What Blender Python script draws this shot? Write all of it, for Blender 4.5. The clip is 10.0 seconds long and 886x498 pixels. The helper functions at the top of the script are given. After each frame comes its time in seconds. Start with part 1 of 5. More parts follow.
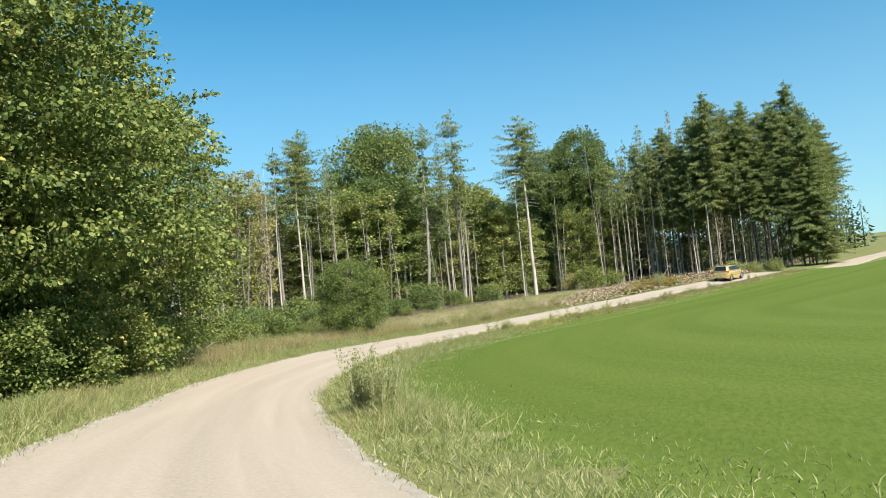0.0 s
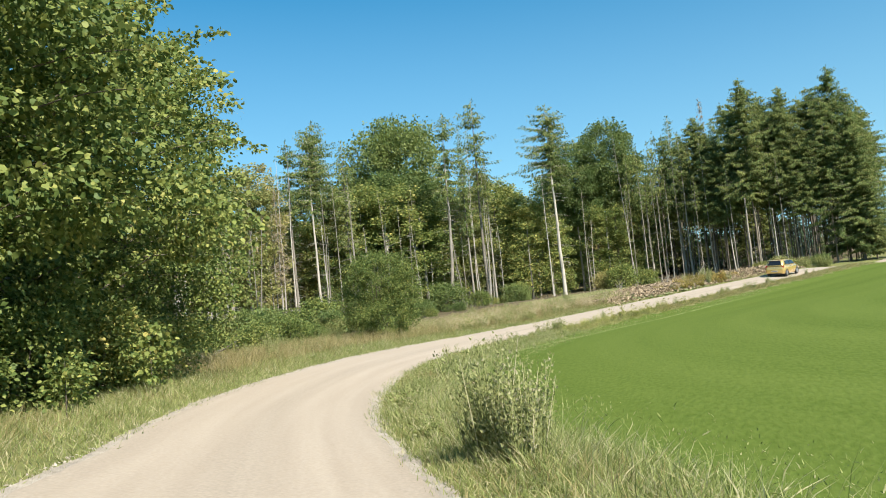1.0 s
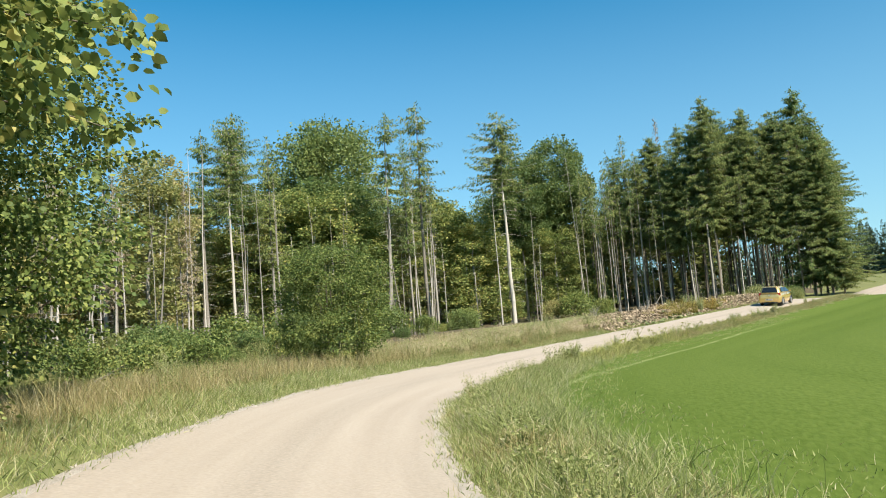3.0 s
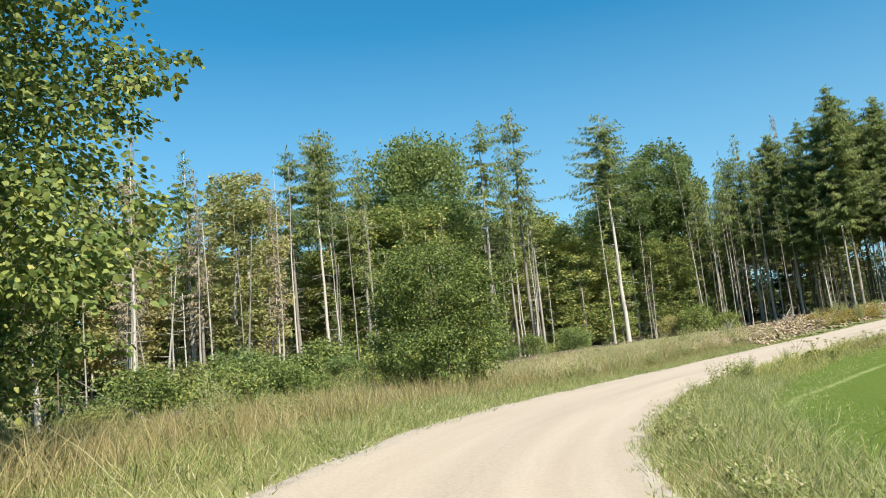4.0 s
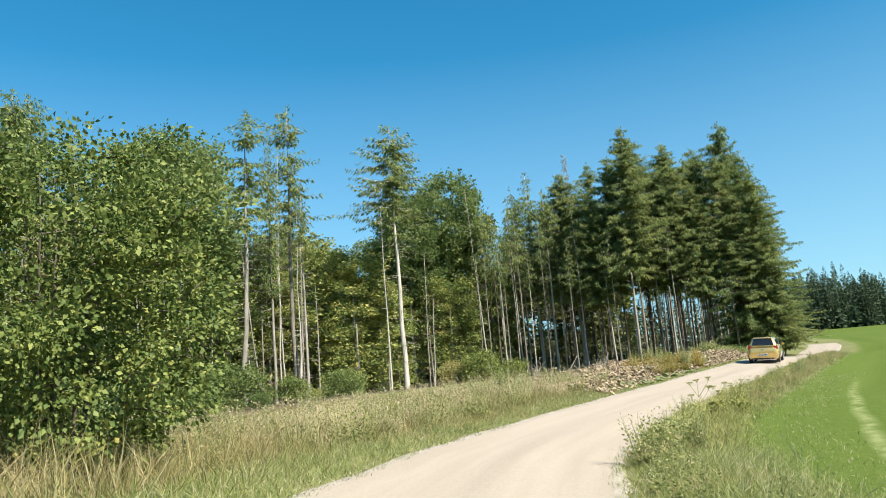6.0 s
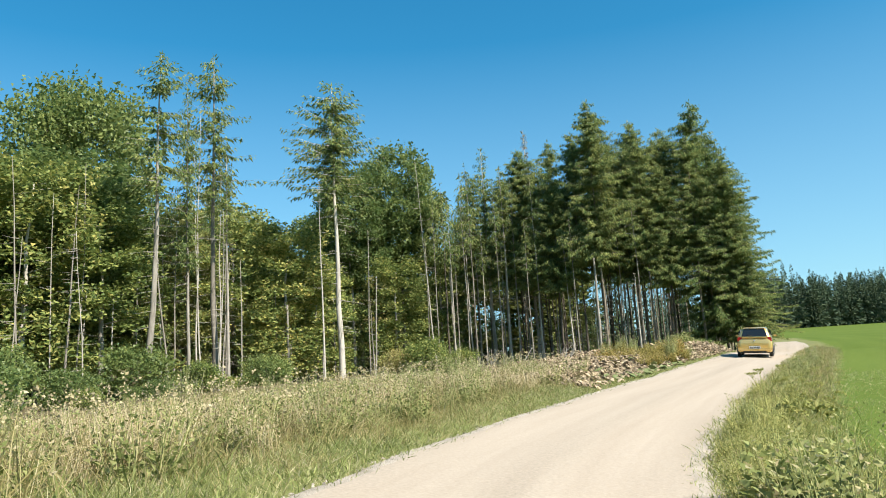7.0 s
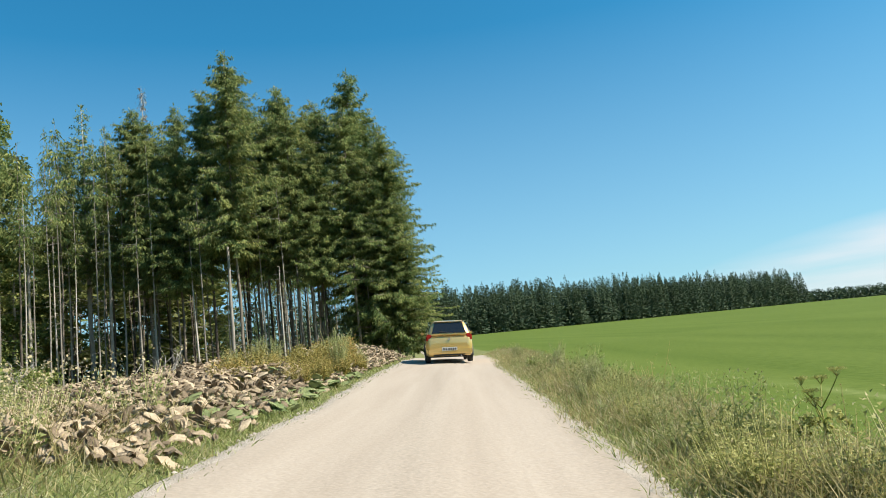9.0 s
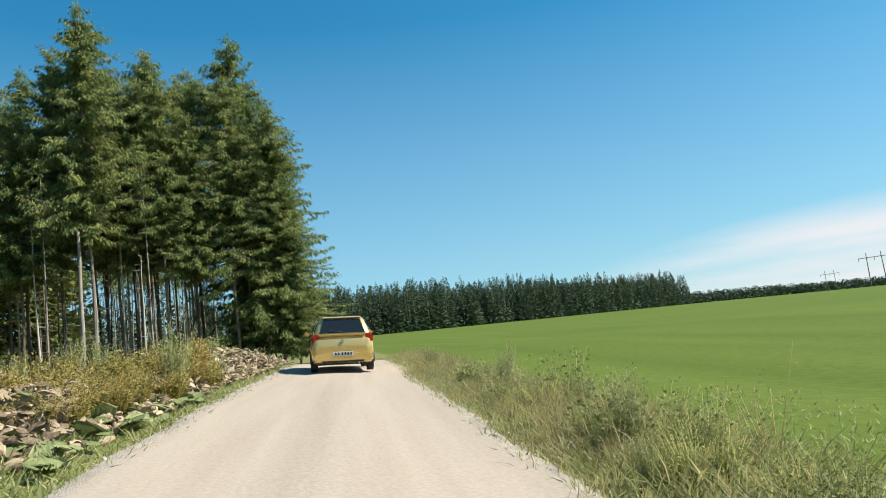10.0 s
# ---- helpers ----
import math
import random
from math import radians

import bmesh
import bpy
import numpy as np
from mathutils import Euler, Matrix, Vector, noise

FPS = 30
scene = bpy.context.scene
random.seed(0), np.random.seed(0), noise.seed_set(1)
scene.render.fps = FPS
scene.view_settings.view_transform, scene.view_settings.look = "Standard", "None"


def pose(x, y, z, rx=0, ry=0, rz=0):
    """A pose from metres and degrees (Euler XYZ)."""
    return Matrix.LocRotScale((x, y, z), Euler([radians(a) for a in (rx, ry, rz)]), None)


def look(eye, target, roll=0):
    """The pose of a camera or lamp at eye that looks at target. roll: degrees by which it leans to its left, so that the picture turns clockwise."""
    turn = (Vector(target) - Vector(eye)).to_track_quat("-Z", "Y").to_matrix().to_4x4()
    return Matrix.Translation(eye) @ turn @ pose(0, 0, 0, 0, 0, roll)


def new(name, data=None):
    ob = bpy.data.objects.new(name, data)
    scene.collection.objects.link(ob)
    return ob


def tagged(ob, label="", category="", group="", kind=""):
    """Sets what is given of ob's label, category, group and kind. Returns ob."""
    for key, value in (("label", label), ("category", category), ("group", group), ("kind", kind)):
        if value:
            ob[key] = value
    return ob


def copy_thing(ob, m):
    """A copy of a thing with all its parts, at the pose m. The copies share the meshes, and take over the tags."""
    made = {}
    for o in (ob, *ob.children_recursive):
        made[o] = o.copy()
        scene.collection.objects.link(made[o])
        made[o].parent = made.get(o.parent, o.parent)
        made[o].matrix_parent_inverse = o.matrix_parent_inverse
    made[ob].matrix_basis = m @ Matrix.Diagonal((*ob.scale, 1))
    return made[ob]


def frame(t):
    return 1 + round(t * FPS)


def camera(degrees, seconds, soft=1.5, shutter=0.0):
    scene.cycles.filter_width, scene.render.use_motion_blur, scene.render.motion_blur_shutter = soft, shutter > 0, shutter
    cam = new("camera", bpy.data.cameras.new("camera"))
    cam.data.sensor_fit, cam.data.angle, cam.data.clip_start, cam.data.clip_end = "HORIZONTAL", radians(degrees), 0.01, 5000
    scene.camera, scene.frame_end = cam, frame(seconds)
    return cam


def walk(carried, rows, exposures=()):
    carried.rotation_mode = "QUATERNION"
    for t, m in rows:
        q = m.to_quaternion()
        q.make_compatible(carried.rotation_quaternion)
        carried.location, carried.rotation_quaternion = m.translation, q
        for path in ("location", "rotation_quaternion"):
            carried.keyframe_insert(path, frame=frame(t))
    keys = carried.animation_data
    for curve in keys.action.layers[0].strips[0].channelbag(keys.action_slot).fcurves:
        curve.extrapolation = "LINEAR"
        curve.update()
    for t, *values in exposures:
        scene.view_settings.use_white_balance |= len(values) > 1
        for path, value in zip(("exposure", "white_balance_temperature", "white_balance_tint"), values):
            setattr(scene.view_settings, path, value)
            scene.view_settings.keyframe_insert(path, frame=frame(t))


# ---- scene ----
cam = camera(58.5, 10.0, soft=1.0)
METRES, EYE, TILT, LEAN, TURN = 66.0, 1.1, 0.0, 0.0, 19.8
ROWS = [
    (0.0, 0.0, 0.0, 0.0, 0.37, 4.4, 4.86),
    (0.5, -0.0139, 0.0457, -0.0013, 0.91, 4.61, 5.43),
    (1.0, -0.0271, 0.0906, -0.003, 1.05, 4.81, 5.34),
    (1.5, -0.0394, 0.1369, -0.0046, 0.65, 5.35, 5.28),
    (2.0, -0.0494, 0.1794, -0.0062, -2.17, 5.95, 4.41),
    (2.5, -0.0589, 0.2243, -0.0077, -4.45, 6.32, 3.89),
    (2.7, -0.0625, 0.2415, -0.008, -5.41, 6.47, 4.14),
    (3.8, -0.0749, 0.3377, -0.0094, -1.48, 8.39, 4.67),
    (4.0, -0.0761, 0.3553, -0.0094, 1.55, 9.15, 5.36),
    (4.5, -0.076, 0.3999, -0.0094, 3.67, 12.26, 4.69),
    (5.0, -0.0739, 0.448, -0.0093, 2.1, 12.46, 3.5),
    (5.5, -0.0675, 0.4962, -0.0089, -6.59, 11.91, 3.62),
    (6.0, -0.0564, 0.5498, -0.0087, -15.36, 11.24, 4.29),
    (6.2, -0.0497, 0.5719, -0.0086, -16.51, 11.12, 4.0),
    (7.3, -0.0069, 0.6905, -0.008, -20.79, 10.36, 3.9),
    (7.5, 0.0027, 0.711, -0.0079, -22.78, 10.4, 4.98),
    (8.0, 0.0329, 0.7618, -0.0065, -32.89, 10.3, 6.79),
    (8.5, 0.0663, 0.8076, -0.0049, -39.25, 9.87, 6.49),
    (9.0, 0.1015, 0.848, -0.0024, -44.55, 9.54, 6.32),
    (9.5, 0.1375, 0.8846, 0.0004, -48.72, 9.13, 7.13),
    (10.0, 0.1708, 0.9172, 0.0029, -52.3, 8.73, 6.84),
]
walk(cam, [(t, pose(0, 0, EYE, TILT, LEAN, TURN) @ pose(METRES * x, METRES * y, METRES * z, 90 + pitch, roll, yaw)) for t, x, y, z, yaw, pitch, roll in ROWS],
     ((0, 1.1), (3.5, 1.1), (5, 1.2), (6.2, 1.2), (8.0, 1.12), (9.2, 0.97), (10, 0.95)))

# ---- light ----
SUN_BEARING, SUN_HEIGHT = 128.0, 46.0
world = bpy.data.worlds.new("sky")
scene.world = world
world.use_nodes = True
wn, wl = world.node_tree.nodes, world.node_tree.links
sky = wn.new("ShaderNodeTexSky")
sky.sky_type = "NISHITA"
sky.sun_disc = False
sky.sun_elevation, sky.sun_rotation = radians(SUN_HEIGHT), radians(SUN_BEARING)
sky.air_density, sky.dust_density, sky.ozone_density = 1.0, 0.35, 4.0
tint = wn.new("ShaderNodeMix")
tint.data_type, tint.blend_type = "RGBA", "MULTIPLY"
tint.inputs["Factor"].default_value = 1.0
tint.inputs[7].default_value = (0.87, 1.17, 1.06, 1)
wl.new(sky.outputs["Color"], tint.inputs[6])
# thin veil of cloud low over the horizon
way = wn.new("ShaderNodeTexCoord")
flat = wn.new("ShaderNodeMapping")
flat.inputs["Scale"].default_value = (1.6, 1.6, 16)
veil = wn.new("ShaderNodeTexNoise")
veil.inputs["Scale"].default_value, veil.inputs["Detail"].default_value = 1.4, 5
wl.new(way.outputs["Generated"], flat.inputs["Vector"])
wl.new(flat.outputs["Vector"], veil.inputs["Vector"])
high = wn.new("ShaderNodeSeparateXYZ")
wl.new(way.outputs["Generated"], high.inputs["Vector"])
low = wn.new("ShaderNodeMapRange")
low.inputs["From Min"].default_value, low.inputs["From Max"].default_value = -0.005, 0.035
low.inputs["To Min"].default_value, low.inputs["To Max"].default_value = 1.0, 0.0
bank_x, bank_y, bank = (wn.new("ShaderNodeMath") for _ in range(3))
for node, at in ((bank_x, -0.79), (bank_y, -0.42)):
    node.operation = "MULTIPLY_ADD"
    node.inputs[1].default_value = at
wl.new(high.outputs["X"], bank_x.inputs[0])
wl.new(high.outputs["Z"], bank_x.inputs[2])
wl.new(high.outputs["Y"], bank_y.inputs[0])
wl.new(bank_x.outputs[0], bank_y.inputs[2])
bank.operation = "ADD"
bank.inputs[1].default_value = 0.78
wl.new(bank_y.outputs[0], bank.inputs[0])
wl.new(bank.outputs[0], low.inputs["Value"])
thin = wn.new("ShaderNodeMapRange")
thin.inputs["From Min"].default_value, thin.inputs["From Max"].default_value = 0.2, 0.55
thin.inputs["To Max"].default_value = 0.95
wl.new(veil.outputs["Fac"], thin.inputs["Value"])
both = wn.new("ShaderNodeMath")
both.operation = "MULTIPLY"
wl.new(low.outputs["Result"], both.inputs[0])
wl.new(thin.outputs["Result"], both.inputs[1])
cloud = wn.new("ShaderNodeMix")
cloud.data_type = "RGBA"
cloud.inputs[7].default_value = (6.0, 6.1, 6.3, 1)
wl.new(both.outputs[0], cloud.inputs["Factor"])
deep = wn.new("ShaderNodeHueSaturation")
deep.inputs["Saturation"].default_value = 1.24
wl.new(tint.outputs[2], deep.inputs["Color"])
# the sky pales towards the horizon
pale = wn.new("ShaderNodeMapRange")
pale.inputs["From Min"].default_value, pale.inputs["From Max"].default_value = 0.06, 0.42
pale.inputs["To Min"].default_value, pale.inputs["To Max"].default_value = 0.55, 0.0
wl.new(high.outputs["Z"], pale.inputs["Value"])
haze = wn.new("ShaderNodeMix")
haze.data_type = "RGBA"
haze.inputs[7].default_value = (3.1, 4.3, 5.4, 1)
wl.new(pale.outputs["Result"], haze.inputs["Factor"])
wl.new(deep.outputs["Color"], haze.inputs[6])
wl.new(haze.outputs[2], cloud.inputs[6])
wl.new(cloud.outputs[2], wn["Background"].inputs["Color"])
wn["Background"].inputs["Strength"].default_value = 0.074
sun_data = bpy.data.lights.new("sun", "SUN")
sun_data.energy, sun_data.angle, sun_data.color = 5.0, radians(0.53), (1.0, 0.94, 0.84)
sun = new("sun", sun_data)
sb, sh = radians(SUN_BEARING), radians(SUN_HEIGHT)
sun.matrix_world = look((90 * math.sin(sb) * math.cos(sh), 90 * math.cos(sb) * math.cos(sh), 90 * math.sin(sh)), (0, 0, 0))
scene.view_settings.exposure = 1.1

# ---- materials ----


def mat(name, low, high, scale, rough=0.85, bump=0.3, island=0.0, spread=0.0, see=0.0, stretch=(1, 1, 1), fine=6.0, third=None, spec=0.3, span=(0.3, 0.7)):
    """A surface with two scales of colour variation and fine relief. island: variation from piece to piece; spread: from object to object; see: share of light let through."""
    m = bpy.data.materials.new(name)
    m.use_nodes = True
    n, l = m.node_tree.nodes, m.node_tree.links
    p = n["Principled BSDF"]
    p.inputs["Roughness"].default_value = rough
    p.inputs["Specular IOR Level"].default_value = spec
    co = n.new("ShaderNodeNewGeometry")
    mp = n.new("ShaderNodeMapping")
    mp.inputs["Scale"].default_value = stretch
    l.new(co.outputs["Position"], mp.inputs["Vector"])
    a, b = n.new("ShaderNodeTexNoise"), n.new("ShaderNodeTexNoise")
    a.inputs["Scale"].default_value, b.inputs["Scale"].default_value = scale, scale * fine
    a.inputs["Detail"].default_value, b.inputs["Detail"].default_value = 4, 6
    for k in (a, b):
        l.new(mp.outputs["Vector"], k.inputs["Vector"])
    add = n.new("ShaderNodeMath")
    add.operation = "MULTIPLY_ADD"
    add.inputs[1].default_value, add.inputs[2].default_value = 0.5, 0.0
    l.new(b.outputs["Fac"], add.inputs[0])
    add2 = n.new("ShaderNodeMath")
    add2.operation = "MULTIPLY_ADD"
    add2.inputs[1].default_value = 0.5
    l.new(a.outputs["Fac"], add2.inputs[0])
    l.new(add.outputs[0], add2.inputs[2])
    value = add2.outputs[0]
    for out, amount in ((co.outputs["Random Per Island"], island), (n.new("ShaderNodeObjectInfo").outputs["Random"], spread)):
        if amount:
            q = n.new("ShaderNodeMath")
            q.operation = "MULTIPLY_ADD"
            q.inputs[1].default_value = amount
            l.new(out, q.inputs[0])
            w = n.new("ShaderNodeMath")
            w.operation = "SUBTRACT"
            w.inputs[1].default_value = amount / 2
            l.new(value, w.inputs[0])
            l.new(w.outputs[0], q.inputs[2])
            value = q.outputs[0]
    ramp = n.new("ShaderNodeValToRGB")
    e = ramp.color_ramp.elements
    e[0].position, e[1].position = span
    e[0].color, e[1].color = (*low, 1), (*high, 1)
    if third:
        x = e.new(0.9)
        x.color = (*third, 1)
    l.new(value, ramp.inputs["Fac"])
    l.new(ramp.outputs["Color"], p.inputs["Base Color"])
    if bump:
        bm_ = n.new("ShaderNodeBump")
        bm_.inputs["Strength"].default_value, bm_.inputs["Distance"].default_value = bump, 0.03
        l.new(b.outputs["Fac"], bm_.inputs["Height"])
        l.new(bm_.outputs["Normal"], p.inputs["Normal"])
    if see:
        tr, mix = n.new("ShaderNodeBsdfTranslucent"), n.new("ShaderNodeMixShader")
        mix.inputs[0].default_value = see
        l.new(ramp.outputs["Color"], tr.inputs["Color"])
        l.new(p.outputs[0], mix.inputs[1])
        l.new(tr.outputs[0], mix.inputs[2])
        l.new(mix.outputs[0], n["Material Output"].inputs["Surface"])
    return m


def plain(name, color, rough=0.5, metal=0.0, coat=0.0):
    m = bpy.data.materials.new(name)
    m.use_nodes = True
    p = m.node_tree.nodes["Principled BSDF"]
    p.inputs["Base Color"].default_value = (*color, 1)
    p.inputs["Roughness"].default_value, p.inputs["Metallic"].default_value, p.inputs["Coat Weight"].default_value = rough, metal, coat
    return m


M_GROUND = mat("verge_soil", (0.09, 0.11, 0.025), (0.185, 0.175, 0.065), 0.35, 0.95, 0.8, fine=14)
M_FIELD = mat("mown_field", (0.057, 0.09, 0.013), (0.108, 0.143, 0.03), 0.05, 0.95, 0.5, fine=260, stretch=(1, 0.35, 1), spec=0.05, span=(0.3, 0.7), third=(0.15, 0.16, 0.055))
M_GRAVEL = mat("pale_gravel", (0.285, 0.233, 0.178), (0.38, 0.321, 0.253), 0.4, 0.95, 0.2, fine=60)
# mowing lines along the field's edge
fn_, fl = M_FIELD.node_tree.nodes, M_FIELD.node_tree.links
swath = fn_.new("ShaderNodeAttribute")
swath.attribute_name = "swath"
where_ = fn_.new("ShaderNodeNewGeometry")
parts_ = fn_.new("ShaderNodeSeparateXYZ")
fl.new(where_.outputs["Position"], parts_.inputs["Vector"])
line_ = fn_.new("ShaderNodeCombineXYZ")
slow = fn_.new("ShaderNodeMath")
slow.operation = "MULTIPLY"
slow.inputs[1].default_value = 0.05
fl.new(parts_.outputs["Y"], slow.inputs[0])
fl.new(swath.outputs["Fac"], line_.inputs["X"])
fl.new(slow.outputs[0], line_.inputs["Y"])
first_noise = [q for q in fn_ if q.bl_idname == "ShaderNodeTexNoise" and q.inputs["Scale"].default_value < 1][0]
first_noise.inputs["Scale"].default_value = 0.42
first_noise.inputs["Detail"].default_value = 5
fl.new(line_.outputs["Vector"], first_noise.inputs["Vector"])
# pale line of cut straw along the edge of the field
off = fn_.new("ShaderNodeMath")
off.operation = "SUBTRACT"
off.inputs[1].default_value = 0.0
mown = fn_.new("ShaderNodeAttribute")
mown.attribute_name = "mown"
fl.new(mown.outputs["Fac"], off.inputs[0])
gap_ = fn_.new("ShaderNodeMath")
gap_.operation = "ABSOLUTE"
fl.new(off.outputs[0], gap_.inputs[0])
thin_ = fn_.new("ShaderNodeMapRange")
thin_.inputs["From Min"].default_value, thin_.inputs["From Max"].default_value = 0.04, 0.22
thin_.inputs["To Min"].default_value, thin_.inputs["To Max"].default_value = 0.55, 0.0
fl.new(gap_.outputs[0], thin_.inputs["Value"])
frayed = fn_.new("ShaderNodeTexNoise")
frayed.inputs["Scale"].default_value, frayed.inputs["Detail"].default_value = 2.3, 6
fl.new(where_.outputs["Position"], frayed.inputs["Vector"])
amount_ = fn_.new("ShaderNodeMath")
amount_.operation = "MULTIPLY"
fl.new(thin_.outputs["Result"], amount_.inputs[0])
fl.new(frayed.outputs["Fac"], amount_.inputs[1])
patchy = fn_.new("ShaderNodeMapRange")
patchy.inputs["From Min"].default_value, patchy.inputs["From Max"].default_value = 0.3, 0.6
fl.new(frayed.outputs["Fac"], patchy.inputs["Value"])
fl.new(patchy.outputs["Result"], amount_.inputs[1])
stretch_ = [fn_.new("ShaderNodeMapRange") for _ in range(2)]
for node, y0, y1 in zip(stretch_, (30, 66), (36, 56)):
    node.inputs["From Min"].default_value, node.inputs["From Max"].default_value = y0, y1
    fl.new(parts_.outputs["Y"], node.inputs["Value"])
for node in stretch_:
    cut_ = fn_.new("ShaderNodeMath")
    cut_.operation = "MULTIPLY"
    fl.new(amount_.outputs[0], cut_.inputs[0])
    fl.new(node.outputs["Result"], cut_.inputs[1])
    amount_ = cut_
straw = fn_.new("ShaderNodeMix")
straw.data_type = "RGBA"
straw.inputs[7].default_value = (0.3, 0.32, 0.14, 1)
fp = fn_["Principled BSDF"]
fl.new(amount_.outputs[0], straw.inputs["Factor"])
fl.new(fp.inputs["Base Color"].links[0].from_socket, straw.inputs[6])
fl.new(straw.outputs[2], fp.inputs["Base Color"])
# loose stones between and beside the wheel tracks
gn, gl = M_GRAVEL.node_tree.nodes, M_GRAVEL.node_tree.links
lane = gn.new("ShaderNodeAttribute")
lane.attribute_name = "loose"
pebble = gn.new("ShaderNodeTexVoronoi")
pebble.inputs["Scale"].default_value = 28
share = gn.new("ShaderNodeMath")
share.operation = "MULTIPLY"
gl.new(lane.outputs["Fac"], share.inputs[0])
gl.new(pebble.outputs["Distance"], share.inputs[1])
speck = gn.new("ShaderNodeMix")
speck.data_type = "RGBA"
speck.inputs[7].default_value = (0.15, 0.13, 0.1, 1)
place_ = gn.new("ShaderNodeNewGeometry")
gl.new(place_.outputs["Position"], pebble.inputs["Vector"])
gl.new(share.outputs[0], speck.inputs["Factor"])
track = gn.new("ShaderNodeAttribute")
track.attribute_name = "track"
ahead = gn.new("ShaderNodeSeparateXYZ")
gl.new(place_.outputs["Position"], ahead.inputs["Vector"])
run = gn.new("ShaderNodeMath")
run.operation = "MULTIPLY"
run.inputs[1].default_value = 0.12
gl.new(ahead.outputs["Y"], run.inputs[0])
both_ = gn.new("ShaderNodeCombineXYZ")
gl.new(track.outputs["Fac"], both_.inputs["X"])
gl.new(run.outputs[0], both_.inputs["Y"])
streak = [q for q in gn if q.bl_idname == "ShaderNodeTexNoise" and q.inputs["Scale"].default_value < 1][0]
streak.inputs["Scale"].default_value = 1.0
gl.new(both_.outputs["Vector"], streak.inputs["Vector"])
gp = gn["Principled BSDF"]
gl.new(gp.inputs["Base Color"].links[0].from_socket, speck.inputs[6])
gl.new(speck.outputs[2], gp.inputs["Base Color"])
M_SHOULDER = mat("stony_shoulder", (0.26, 0.225, 0.178), (0.4, 0.35, 0.285), 2.6, 0.95, 0.8, fine=25, span=(0.38, 0.62))
M_STONE = mat("limestone", (0.23, 0.2, 0.16), (0.4, 0.35, 0.29), 3.0, 0.9, 0.3, island=0.5)
M_GRASS = mat("grass_blades", (0.2, 0.235, 0.07), (0.37, 0.4, 0.15), 0.6, 0.7, 0, island=1.0, see=0.5, third=(0.52, 0.47, 0.28))
M_DRY = mat("dry_grass", (0.23, 0.2, 0.075), (0.43, 0.365, 0.175), 0.4, 0.8, 0, island=0.6, see=0.45, third=(0.52, 0.46, 0.29))
M_SEED = mat("seed_fluff", (0.35, 0.29, 0.155), (0.5, 0.43, 0.27), 2.0, 0.9, 0, island=0.4, see=0.3)
M_DOCK = mat("rusty_stalks", (0.21, 0.155, 0.075), (0.4, 0.31, 0.165), 0.6, 0.85, 0, island=0.6, see=0.3)
M_LEAF = mat("broad_leaves", (0.1, 0.145, 0.038), (0.265, 0.298, 0.083), 0.35, 0.55, 0, island=0.6, spread=0.2, see=0.38, third=(0.48, 0.42, 0.13), spec=0.22)
M_LEAF2 = mat("mixed_leaves", (0.16, 0.18, 0.052), (0.35, 0.338, 0.125), 0.3, 0.55, 0, island=0.5, spread=0.6, see=0.45, third=(0.38, 0.32, 0.13))
M_YELLOW = mat("yellow_leaves", (0.22, 0.19, 0.05), (0.43, 0.34, 0.1), 0.5, 0.6, 0, island=0.7, spread=0.6, see=0.4, third=(0.45, 0.28, 0.1))
M_LEAFD = mat("dark_leaves", (0.1, 0.15, 0.045), (0.205, 0.252, 0.077), 0.3, 0.5, 0, island=0.5, spread=0.3, see=0.45, third=(0.25, 0.285, 0.09))
M_WEED = mat("weed_leaves", (0.16, 0.19, 0.055), (0.33, 0.335, 0.13), 0.5, 0.7, 0, island=0.6, spread=0.4, see=0.4, third=(0.44, 0.37, 0.2))
M_UMBEL = mat("umbel_leaves", (0.22, 0.24, 0.06), (0.43, 0.41, 0.15), 0.6, 0.7, 0, island=0.6, see=0.4)
M_MUGWORT = mat("mugwort_leaves", (0.19, 0.215, 0.075), (0.355, 0.365, 0.155), 0.6, 0.8, 0, island=0.7, spread=0.2, see=0.4, third=(0.42, 0.38, 0.25))
M_RUST = mat("rusty_twigs", (0.17, 0.14, 0.085), (0.32, 0.26, 0.165), 0.3, 0.8, 0, island=0.5, see=0.2)
M_NEEDLE = mat("spruce_needles", (0.095, 0.142, 0.048), (0.235, 0.265, 0.092), 0.25, 0.85, 0, island=0.7, spread=0.25, see=0.4, third=(0.3, 0.3, 0.1), spec=0.08)
M_BARK = mat("grey_bark", (0.18, 0.16, 0.13), (0.4, 0.365, 0.31), 1.2, 0.9, 0.6, spread=0.4, stretch=(1, 1, 0.2))
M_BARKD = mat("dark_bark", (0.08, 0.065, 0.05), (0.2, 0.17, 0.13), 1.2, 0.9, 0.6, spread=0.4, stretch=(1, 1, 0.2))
M_WITHER = mat("withered_leaf", (0.19, 0.142, 0.09), (0.47, 0.37, 0.245), 2.5, 0.8, 0.5, spread=0.5, island=0.7, third=(0.51, 0.41, 0.285), fine=14, see=0.2)
M_FLOOR = mat("forest_litter", (0.05, 0.04, 0.02), (0.13, 0.1, 0.05), 0.6, 0.95, 0.5, fine=10)

# ---- mesh tools ----
rng = np.random.default_rng(7)


